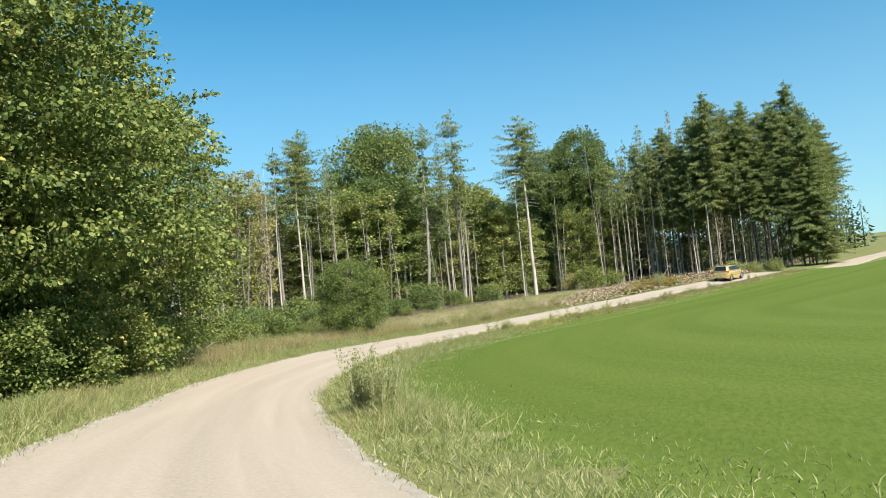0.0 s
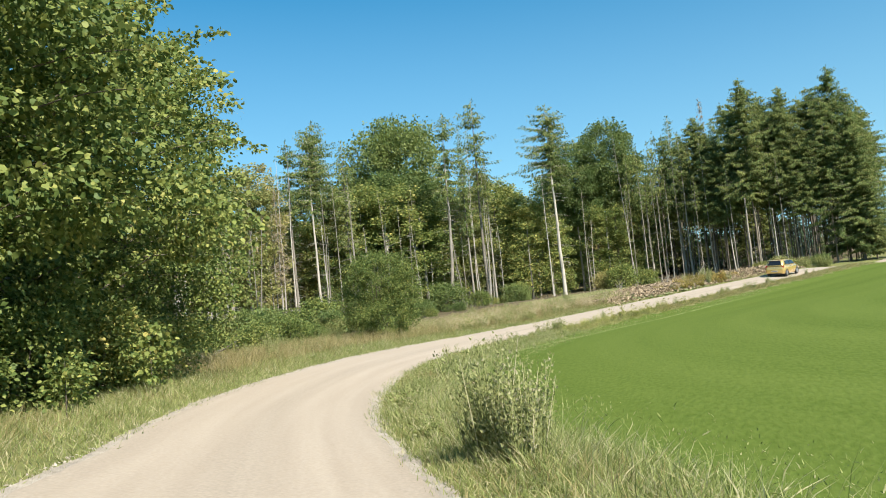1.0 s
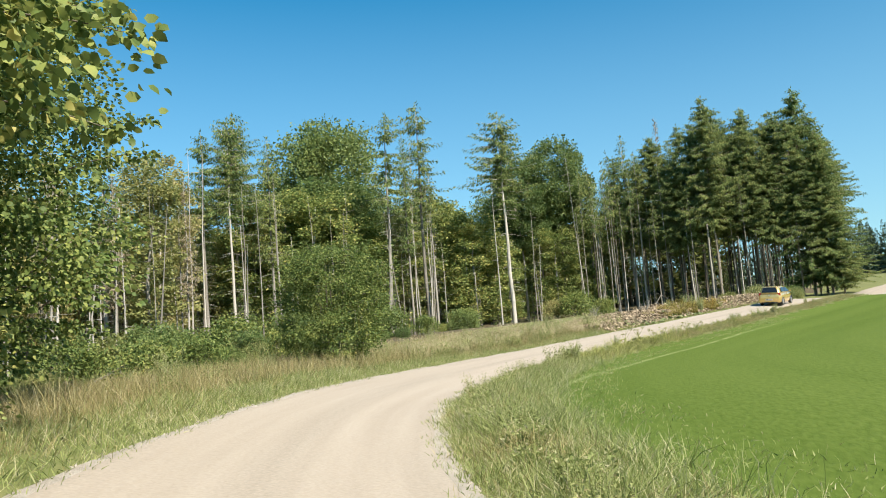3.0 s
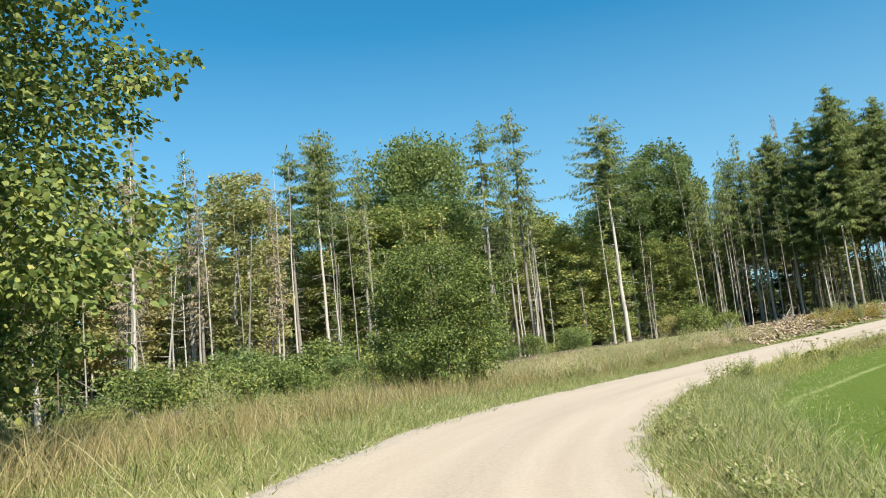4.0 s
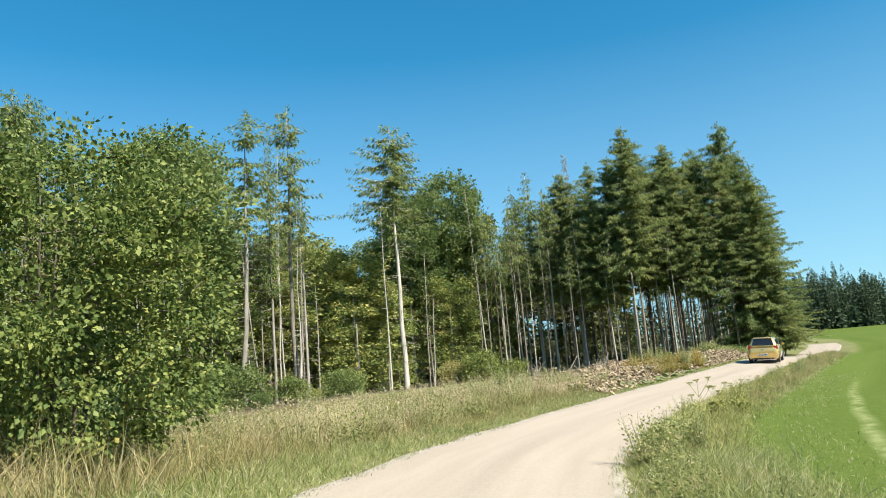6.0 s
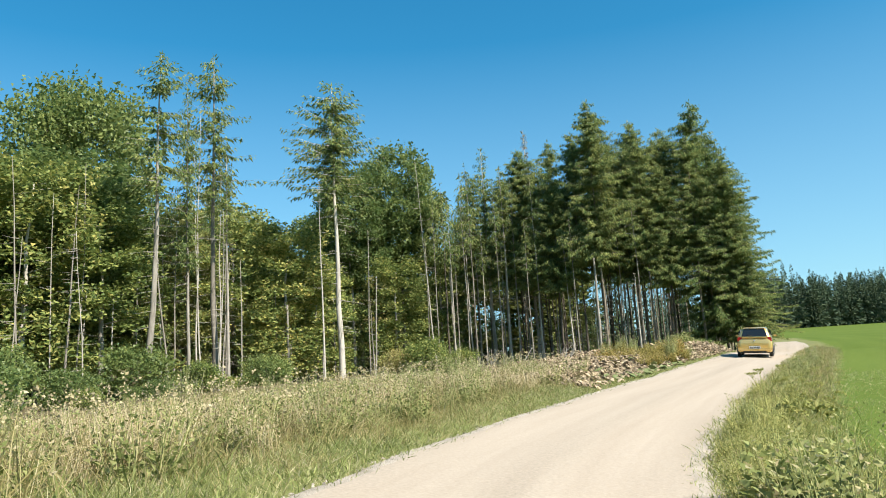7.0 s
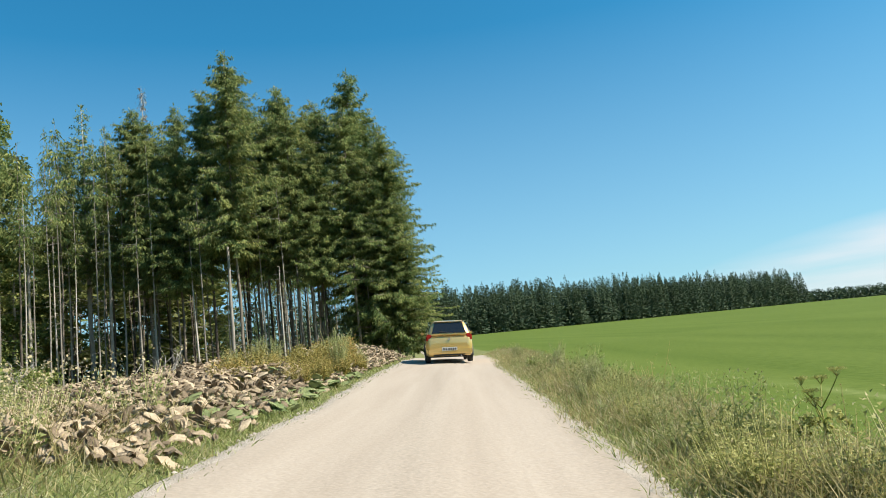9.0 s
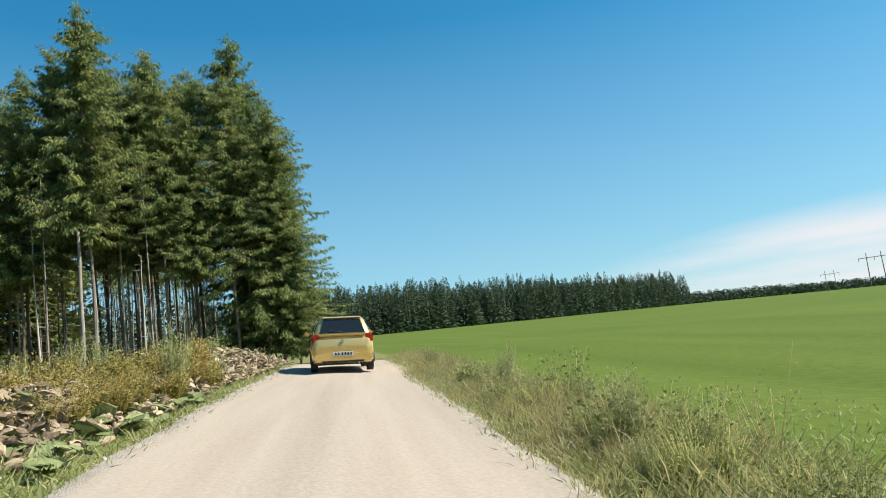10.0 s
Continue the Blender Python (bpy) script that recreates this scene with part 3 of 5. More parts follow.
def drop(obs):
    """Removes first copies that served only to be copied."""
    for o in obs:
        for ch in list(o.children_recursive):
            bpy.data.objects.remove(ch)
        bpy.data.objects.remove(o)


def by_top(ob, x, y, top, turn, base_height, wide=1.0, lean=(0, 0), label=""):
    """A tree at x, y whose tip stands at the height top."""
    h = top - float(land(x, y)[0])
    return put(ob, x, y, turn, wide, tall=h / base_height, lean=lean, label=label)


# wayside trees beside the first bend
LW = "tall leafy roadside tree, green leaves reaching down to the grass"
ways = [tree("wayside_tree", broadleaf(12.5, 4.2, 0.3, 90000, 0.113, 0.19, 11, wide=0.4, puffs=1.0, branches=64, tight=0.85, lift=0.9, full=True, foot=0.1, flat=0.5, hang=(0.06, 0.2, 0.5), sprays=90), M_BARKD, M_LEAF, LW, group="trees along the bend"),
        tree("wayside_tree", broadleaf(11.5, 5.2, 0.3, 78000, 0.136, 0.17, 12, wide=0.6, puffs=1.0, branches=64, tight=0.62, lift=0.9, full=True, foot=0.3, flat=0.5, hang=(0.16, 0.36, 0.4), sprays=90), M_BARKD, M_LEAF, LW, group="trees along the bend"),
        tree("wayside_tree", broadleaf(12, 4.2, 0.2, 9000, 0.36, 0.2, 13, wide=0.35, flat=0.8), M_BARKD, M_LEAF, "leafy tree in the second row beside the road", group="trees along the bend")]
for k, x, y, turn, sc in ((0, -23.9, 26.9, 20, 0.95), (1, -20.6, 19.2, 200, 1.0), (1, -18.6, 13.0, 130, 1.04), (1, -16.4, 6.9, 70, 1.03), (2, -26, 20, 300, 1.1), (2, -24.5, 12, 10, 1.15), (2, -13.8, 0.5, 10, 1.0), (2, -29, 27, 60, 0.95), (2, -23, 4, 100, 1.2)):
    put(ways[k], x, y, turn, sc)
drop(ways)

# the large shrub beside the road and the lower bushes along the wood
shrub = tree("shrub", broadleaf(4.8, 1.75, 0.1, 50000, 0.076, 0.16, 21, bushy=True, wide=0.5, puffs=1.1, tight=0.85, lift=0.6, foot=0.15, flat=0.9, hang=(0.04, 0.3, 0.38), sprays=80), M_BARKD, M_LEAF, "large round green roadside shrub in dry grass", "shrub")
put(shrub, -21.5, 42.7, 0)
LBU = "low leafy bush at the edge of the wood"
bushes = [tree("bush", broadleaf(2.6, 1.7, 0.05, 5200, 0.145, 0.1, 31 + q, bushy=True, single=True, lift=0.6, flat=0.85), M_BARKD, (M_LEAFD, M_LEAF2, M_LEAF, M_WEED)[q], LBU, "bush", "bushes at the wood's edge") for q in range(4)]
rng = np.random.default_rng(5)
for q in range(34):
    u = q / 33
    x, y = np.interp(u, (0, 0.4, 0.7, 1), (-37, -34, -31, -26)) + rng.uniform(-6, 1.5), np.interp(u, (0, 0.4, 0.7, 1), (44, 62, 80, 98)) + rng.uniform(-2, 2)
    put(bushes[(0, 2, 0, 2, 0, 0)[q % 6]], x, y, rng.uniform(0, 360), 0.28 + 1.0 * rng.uniform(0, 1) ** 1.6)
for x, y, sc, k in ((-17.8, 106, 1.15, 2), (-20, 107, 0.9, 1), (-14.8, 108, 0.8, 2), (-29.5, 60, 0.55, 0), (-30.5, 44.5, 0.75, 2), (-32, 40, 0.45, 1), (-29.5, 34, 0.4, 1),
                    (0.2, 96, 0.6, 3), (2.6, 100, 0.5, 3), (5, 104.5, 0.5, 3), (1.6, 105.5, 0.5, 1), (5.2, 108.5, 0.6, 0), (-1.5, 104.5, 0.5, 1)):
    put(bushes[k], x, y, rng.uniform(0, 360), sc, label="yellowing waist-high bush on the bank" if k == 3 else "")
for q in range(13):
    u = (q + rng.uniform(0, 1)) / 13
    put(bushes[(2, 3, 0, 2, 1)[q % 5]], -40.5 + 9 * u + rng.uniform(-2.5, 0.6), 45 + 22 * u + rng.uniform(-3, 3), rng.uniform(0, 360), 0.28 + 0.75 * rng.uniform(0, 1) ** 1.5)
drop(bushes)
understorey = tree("bush", broadleaf(2.4, 1.5, 0.05, 9000, 0.11, 0.08, 27, bushy=True, wide=0.5, flat=0.7), M_BARKD, M_LEAF, "shaded bush under the wayside trees", "bush", "bushes under the wayside trees")
for x, y, sc in ((-19.2, 22.6, 0.9), (-18.4, 19.6, 0.95), (-17.6, 16.8, 0.95), (-16.7, 14.0, 0.95), (-15.7, 11.0, 0.9)):
    put(understorey, x, y, rng.uniform(0, 360), sc)
drop([understorey])
sapling = tree("sapling", broadleaf(1.7, 0.5, 0.25, 420, 0.12, 0.02, 25, wide=0.6, branches=14, full=True), M_BARKD, M_LEAF, "thin leafy sapling in the shade of the wayside trees", "sapling", "saplings along the bend")
for x, y, sc in ((-15.6, 18.6, 1.0), (-16.3, 17.4, 0.75), (-14.4, 15.2, 0.7)):
    put(sapling, x, y, rng.uniform(0, 360), sc)
drop([sapling])
drop([shrub])

# the wood: tall thin spruces with bare stems, broad crowns between them, and a dark stand at the far end
LB = "tall spruce with a bare grey stem and a thin ragged crown"
tall = [tree("spruce", spruce(25, c, r, 41 + q, sparse=sp, droop=0.3, trunk=0.2, dead=40, shape=(0.22, 0.4, 0.5, 0.45)[q], tuft=0.6, whorl=0.27, step=0.18, rows=4, slender=0.22), M_BARK, M_NEEDLE, LB, group="spruces of the wood") for q, (c, r, sp) in enumerate(((14, 3.0, 0.22), (14.5, 2.2, 0.32), (10, 2.2, 0.42), (16, 1.7, 0.3)))]
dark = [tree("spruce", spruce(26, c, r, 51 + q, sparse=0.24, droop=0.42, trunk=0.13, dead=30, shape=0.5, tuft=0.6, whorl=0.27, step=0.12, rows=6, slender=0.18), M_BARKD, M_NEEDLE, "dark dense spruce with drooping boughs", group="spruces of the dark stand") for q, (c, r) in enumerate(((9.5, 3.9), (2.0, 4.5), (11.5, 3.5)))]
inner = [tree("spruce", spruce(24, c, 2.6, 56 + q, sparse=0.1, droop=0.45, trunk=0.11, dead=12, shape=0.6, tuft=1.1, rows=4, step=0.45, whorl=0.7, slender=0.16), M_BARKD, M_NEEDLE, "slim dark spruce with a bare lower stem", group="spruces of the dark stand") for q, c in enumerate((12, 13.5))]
slim = [tree("spruce", spruce(24, 15.5, 1.9, 58 + q, sparse=0.25, droop=0.4, trunk=0.13, dead=26, shape=0.6, tuft=0.9, rows=4, step=0.35, whorl=0.6, slender=0.15), M_BARK, M_NEEDLE, "slim spruce with a pale bare stem", group="spruces of the dark stand") for q in range(2)]
rust = [tree("dying_spruce", spruce(24, 8, 2.2, 61, sparse=0.15, trunk=0.17, tuft=0.6, dead=60), M_BARK, M_RUST, "dying spruce with brown needles", group="spruces of the wood")]
broad = [tree("forest_tree", broadleaf(24, r, lo, (26000, 13000, 12000, 15000)[q], (0.32, 0.3, 0.27, 0.31)[q], 0.25, 71 + q, wide=0.55, puffs=0.9, single=True, lift=0.5, flat=0.9), M_BARK, (M_LEAFD, M_LEAF2, M_LEAF2, M_LEAF)[q],
              ("large dark green broad-leaved forest tree", "yellowing broad-leaved forest tree", "slender yellowing forest tree", "bright green young forest tree")[q], group="broad-leaved trees of the wood") for q, (r, lo) in enumerate(((4.8, 8), (3.4, 4), (2.5, 3), (4.2, 2)))]
crownhigh = [tree("forest_tree", broadleaf(24, 4.6, 12.5, 30000, 0.29, 0.22, 77, wide=0.55, puffs=0.95, branches=26, tight=0.95, single=True, lift=0.5, flat=0.9), M_BARK, M_LEAFD, "tall broad-leaved tree with a high green crown", group="broad-leaved trees of the wood")]
dome = [tree("forest_tree", broadleaf(24, 5.6, 10, 36000, 0.31, 0.3, 79, wide=0.5, puffs=1.1, branches=44, tight=0.95, single=True, lift=0.5, flat=0.9), M_BARK, M_LEAFD, "large dark green forest tree with a dense domed crown", group="broad-leaved trees of the wood")]
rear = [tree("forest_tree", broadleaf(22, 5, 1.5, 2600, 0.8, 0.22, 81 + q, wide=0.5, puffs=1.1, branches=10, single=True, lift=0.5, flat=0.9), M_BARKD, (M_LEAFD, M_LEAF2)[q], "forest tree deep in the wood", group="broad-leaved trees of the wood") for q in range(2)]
young = [tree("young_spruce", spruce(9, 0.6, 2.0, 91, sparse=0.05, droop=0.3, trunk=0.08, dead=0, shape=0.8, tuft=0.7, rows=2), M_BARKD, M_NEEDLE, "young green spruce under the tall trees", group="undergrowth of the wood")]


def bare(x, y, height, r0, seed, lean=(0, 0), label="bare dead tree trunk, grey and nearly limbless", taper=0.88):
    global rng
    rng = np.random.default_rng(seed)
    s = Soup()
    t = np.linspace(0, 1, 6)
    s.tube(np.column_stack([np.cumsum(rng.normal(size=(6, 2)), axis=0) * height * 0.004, t * height - 0.2]), r0 * (1 - taper * t), 7)
    for _ in range(int(height * 1.6)):
        z, a = rng.uniform(1.2, height * 0.97), rng.uniform(0, 6.28)
        s.tube(limb(np.array([0, 0, z]), np.array([math.cos(a), math.sin(a), -0.1]), rng.uniform(0.2, 1.1), 0.1, 3), [0.02, 0.012, 0.004], 3)
    ob = tagged(new("dead_tree", smooth(s.mesh("dead_tree", M_BARK))), label, "dead tree", "dead trunks of the wood")
    ob.matrix_world = pose(x, y, float(land(x, y)[0]), lean[0], lean[1], 0)


# single trees that can be told apart
by_top(tall[0], -23.9, 101, 25.6, 40, 25, 1.3, label="tall spruce with bare grey stem and broad ragged crown")
by_top(tall[1], -32.8, 97.8, 27.2, 10, 25, 1.3)
by_top(tall[1], -34.6, 90, 24.0, 150, 25, 1.2, (0, -2))
by_top(tall[2], -33.2, 93.4, 22.8, 90, 25, 0.7)
by_top(tall[3], -31.5, 97, 19.0, 220, 25, 0.75)
by_top(rust[0], -6.6, 122.3, 28.2, 0, 24, 1.0)
by_top(dark[0], -1.2, 113.5, 27.8, 30, 26, 1.05)
by_top(dark[1], 9.3, 115.6, 27.9, 100, 26, 1.2)
by_top(dark[1], 10.5, 112.6, 22.0, 250, 26, 0.9)
by_top(dark[1], 11.8, 113.0, 15.0, 150, 26, 0.75)
by_top(dark[0], 3.4, 117, 26.7, 200, 26, 0.95)
by_top(dark[2], -3.9, 124, 27.3, 300, 26, 1.0)
by_top(dark[2], 5.6, 116.5, 24.8, 120, 26, 0.95)
by_top(dark[2], 1.2, 118.5, 26, 20, 26, 0.95)
by_top(dark[0], -6.5, 118.5, 23.5, 80, 26, 0.85)
by_top(dark[2], -9.4, 122, 23, 190, 26, 0.8)
by_top(dark[0], 7.0, 119, 26.4, 290, 26, 1.0)
by_top(dark[2], 3.2, 113.8, 24.2, 45, 26, 0.9)
by_top(dark[0], 0.9, 121.5, 27.0, 140, 26, 1.0)
by_top(dark[2], 13.5, 124, 24, 290, 26, 1.0)
by_top(dark[0], 12, 119, 23, 10, 26, 0.9)
for x, y, top, turn, wide in ((-2.6, 116.2, 25.5, 15, 0.95), (2.0, 115.4, 23.5, 260, 0.9), (5.2, 113.6, 20.5, 60, 0.8), (7.6, 113.2, 23.8, 330, 0.95), (-5.0, 115.8, 21.5, 110, 0.85), (-7.8, 119.6, 25.2, 240, 0.95), (10.9, 116.8, 25.2, 190, 1.0)):
    by_top(dark[0 if x < 6 else 2], x, y, top, turn, 26, wide)
by_top(tall[2], -11, 123.5, 26.6, 70, 25, 1.15)
by_top(dark[2], -12.4, 126, 24.5, 200, 26, 0.8)
by_top(tall[3], -9.8, 117.7, 23.0, 70, 25, 0.8)
by_top(crownhigh[0], -20.5, 124.7, 27.4, 20, 24, 0.95)
by_top(crownhigh[0], -25.5, 122, 24.5, 220, 24, 0.85)
by_top(broad[3], -21, 119, 15, 20, 24, 0.75)
by_top(broad[3], -16.5, 124, 17, 20, 24, 0.8)
by_top(dome[0], -47, 105, 28.7, 120, 24, 1.1)
by_top(tall[0], -48, 84, 24.3, 210, 25, 0.9)
by_top(tall[1], -46.4, 76, 20.5, 310, 25, 0.95)
by_top(tall[0], -44.3, 77, 21.6, 20, 25, 0.85)
by_top(tall[2], -43, 82, 20.9, 95, 25, 0.9)
by_top(broad[1], -48.4, 72, 17.8, 95, 24, 0.9)
by_top(tall[2], -48.5, 65.6, 18.1, 45, 25, 0.9)
by_top(rust[0], -48, 59.4, 19.4, 45, 24, 0.6)
by_top(rust[0], -45.5, 62.5, 15.5, 145, 24, 0.75)
by_top(rust[0], -43, 67.5, 14, 205, 24, 0.6)
by_top(rust[0], -45, 55.5, 13, 305, 24, 0.6)
by_top(broad[2], -44.6, 65, 15.7, 45, 24, 0.9)
by_top(broad[3], -29, 104.8, 16, 45, 24, 0.9)
by_top(broad[3], -27, 108, 13, 145, 24, 0.7)
by_top(broad[3], -36.5, 103, 14, 245, 24, 0.8)
by_top(broad[3], -38.5, 92, 15, 245, 24, 0.95)
by_top(broad[3], -41.5, 88, 17.5, 45, 24, 1.0)
EDGE_STEMS = [(-25.0, 99.2, 12.6, 0.12, (0, 0)), (-34.3, 93.5, 12, 0.09, (0, 1)), (-32.6, 94.6, 13.5, 0.09, (0, -2)), (-32.1, 96.4, 12.5, 0.09, (0, 1)), (-31.8, 95.2, 10, 0.08, (0, 2)), (-33.9, 91.2, 10.5, 0.1, (0, -6)), (-30.7, 97.2, 7.5, 0.1, (0, 0)), (-28.2, 101.7, 6.6, 0.15, (0, 0)), (-17, 114.9, 16.5, 0.11, (0, -4)), (-15.2, 121, 11, 0.22, (0, 0)), (-13.4, 120, 14.3, 0.12, (0, 0)), (-12.6, 121, 13, 0.11, (0, -1))]
INNER_STEMS = [(-4.2, 114, 9.5, 0.12, (0, -2)), (-2.2, 111.7, 9.8, 0.2, (0, 0)), (0.7, 109.2, 6, 0.12, (0, 0)), (-40, 50.5, 10, 0.13, (0, 0)), (-39.2, 51.3, 6, 0.12, (0, 8)), (-40, 53.2, 4, 0.14, (0, 0)), (-43.8, 69, 13, 0.12, (0, 0)),
                          (-43.3, 70.6, 13, 0.12, (0, 0)), (-41.8, 74, 11, 0.13, (0, 0)), (-41.5, 57.2, 7, 0.13, (0, 0)), (-42, 62, 9, 0.13, (0, 6)), (-33.4, 95.5, 16, 0.1, (0, 1)), (-25.8, 103, 4, 0.1, (0, 2)), (-39, 83, 11, 0.12, (0, -3)), (-38, 86, 10, 0.12, (0, 2)), (-40.5, 78, 12, 0.1, (2, 0))]
for x, y, h, r0, lean in EDGE_STEMS + INNER_STEMS:
    cut = r0 > 0.14
    bare(x, y, h if cut else h * 1.3, r0 * 0.75, int(abs(x * 10)) + int(y), lean, taper=0.4 if cut else 0.9)
rng = np.random.default_rng(77)
MORE = []
for q in range(34):
    u = (q + rng.uniform(0, 1)) / 34
    MORE.append((np.interp(u, (0, 0.35, 0.7, 1), (-43, -38.5, -33, -17)) - rng.uniform(0, 4), np.interp(u, (0, 0.35, 0.7, 1), (50, 74, 96, 117)) + rng.uniform(0, 3), rng.uniform(7, 15), rng.uniform(0.045, 0.08), (rng.normal() * 2, rng.normal() * 2)))
for q, (x, y, h, r0, lean) in enumerate(MORE):
    bare(float(x), float(y), h, r0, 900 + q, lean, "thin pale bare stem at the wood's edge", taper=0.8)
# fallen stems at the wood's edge
for x, y, lean, h in ((-37.5, 49, (0, -62), 5.5), (-36, 47, (12, 70), 4), (-19.5, 108.5, (30, 40), 3), (-9.4, 115, (0, 35), 2.6)):
    bare(x, y, h, 0.1, int(abs(x)), lean, "pale broken stem leaning against the wood's edge")
# the rest of the wood behind its edge
rng = np.random.default_rng(99)
for q in range(58):
    u = (q + rng.uniform(0, 1)) / 58
    x, y = np.interp(u, (0, 0.35, 0.7, 1), (-56, -48, -37, -20)), np.interp(u, (0, 0.35, 0.7, 1), (46, 72, 102, 126))
    back = rng.uniform(1, 14)
    x, y = x - back * 0.8 + rng.uniform(-2, 2), y + back * 0.5 + rng.uniform(-2, 2)
    top = float(land(x, y)[0]) + rng.uniform(12, 18.5) + (2 if y > 95 else 0)
    kinds = (broad[1], tall[2], tall[3], slim[0], broad[2], rust[0], slim[1]) if y < 84 else (broad[0], broad[3], broad[2], tall[2], broad[0], broad[3], broad[3])
    by_top(kinds[int(rng.choice(7))], x, y, top, rng.uniform(0, 360), 25, rng.uniform(0.7, 1.05))
for q in range(70):
    u = (q + rng.uniform(0, 1)) / 70
    x, y = np.interp(u, (0, 0.3, 0.6, 1), (-66, -58, -48, 4)), np.interp(u, (0, 0.3, 0.6, 1), (40, 76, 112, 150))
    back = rng.uniform(6, 26)
    if y < 84 and q % 3 == 0:
        continue
    x, y = x - back * 0.6, y + back * 0.7
    by_top(rear[q % 2], x, y, float(land(x, y)[0]) + rng.uniform(11, 16.5), rng.uniform(0, 360), 22, rng.uniform(0.8, 1.2))
for q in range(36):
    u = rng.uniform(0, 1)
    x, y = np.interp(u, (0, 0.35, 0.7, 1), (-50, -44, -34, -18)) - rng.uniform(0, 9), np.interp(u, (0, 0.35, 0.7, 1), (48, 72, 100, 122)) + rng.uniform(0, 9)
    put(young[0], x, y, rng.uniform(0, 360), rng.uniform(0.4, 0.9))
for q in range(30):
    x, y = -17 + 28 * (q + rng.uniform(0, 1)) / 30, rng.uniform(112.5, 119)
    by_top(slim[q % 2], x, y, float(land(x, y)[0]) + rng.uniform(13, 20), rng.uniform(0, 360), 24, rng.uniform(0.45, 0.7))
for q in range(72):
    x, y = rng.uniform(-17, 15), rng.uniform(118, 162)
    by_top(inner[q % 2], x, y, float(land(x, y)[0]) + rng.uniform(18, 23), rng.uniform(0, 360), 24, rng.uniform(0.8, 1.1))
for q in range(34):
    x, y = -36 + 58 * (q + rng.uniform(0, 1)) / 34, rng.uniform(160, 185)
    by_top(rear[0] if x < -26 else inner[q % 2], x, y, float(land(x, y)[0]) + (rng.uniform(9, 14) if x < -26 else 20), rng.uniform(0, 360), 22, rng.uniform(0.8, 1.2))
for q in range(34):
    put(young[0], rng.uniform(-14, 14), rng.uniform(128, 175), rng.uniform(0, 360), rng.uniform(0.3, 0.8))
drop(crownhigh + dome + slim + tall + dark + inner + rust + broad + rear + young)

# ---- far woods and the line of pylons ----


# dark needle green with the bluish haze of distance put into the colour
M_FAR = mat("hazed_far_needles", (0.042, 0.068, 0.042), (0.08, 0.108, 0.06), 0.06, 0.9, 0, island=0.4, see=0.15, spec=0.1)


def far_wood(name, label, a, b, depth, count, height, wide, seed, material, cone=0.75, tufts=110):
    global rng
    rng = np.random.default_rng(seed)
    c = Soup()
    a, b = np.array(a, float), np.array(b, float)
    nrm = unit((b - a)[::-1] * np.array([-1, 1]))
    for q in range(count):
        p = a + (b - a) * (q + rng.uniform(0, 1)) / count + nrm * rng.uniform(0, 1) ** 1.5 * depth
        z = float(land(p[0], p[1])[0])
        h = height * rng.uniform(0.82, 1.1) * (1 + 0.07 * math.sin(q * 0.031 + seed) + 0.05 * math.sin(q * 0.083))
        u = rng.uniform(0, 1, tufts) ** 0.8
        ang = rng.uniform(0, 6.28, tufts)
        r = wide * (1 - u) ** cone * rng.uniform(0.4, 1, tufts)
        at = np.column_stack([p[0] + np.cos(ang) * r * 0.6, p[1] + np.sin(ang) * r * 0.6, z + h * (0.02 + 0.96 * u)])
        fine_ = min(1.0, 150 / tufts)
        along = np.column_stack([np.cos(ang), np.sin(ang), rng.uniform(-0.7, 0.3, tufts) + u * 0.8])
        c.add(*blades(at, along, wide * (0.7 - 0.6 * u) * fine_ ** 0.5, wide * (0.24 - 0.14 * u) * fine_ ** 0.7, lift=0.5, single=True))
        c.tube([(p[0], p[1], z - 0.5), (p[0], p[1], z + h)], [0.2, 0.03], 3)
    tagged(new(name, c.mesh(name, material)), label, "far wood", kind="stuff")


far_wood("far_wood", "dark spruce plantation along the far edge of the field", (66, 288), (365, 372), 40, 1000, 18.0, 4.4, 5, M_FAR, 0.9, 210)
far_wood("rear_wood", "dark spruces closing the back of the stand", (-38, 158), (25, 170), 16, 110, 10.5, 2.4, 9, M_FAR, 0.6, 110)
far_wood("rear_wood", "dark spruces deep behind the wood", (-92, 92), (-40, 150), 12, 70, 9, 2.8, 10, M_FAR, 0.6, 80)
far_wood("far_hedge", "low far trees beyond the crest of the field", (375, 400), (620, 330), 30, 300, 7.5, 6.0, 6, M_FAR, 0.4, 60)
far_wood("far_copse", "round far copse on the horizon", (455, 270), (520, 255), 20, 40, 16, 6.5, 8, M_FAR, 0.4, 60)

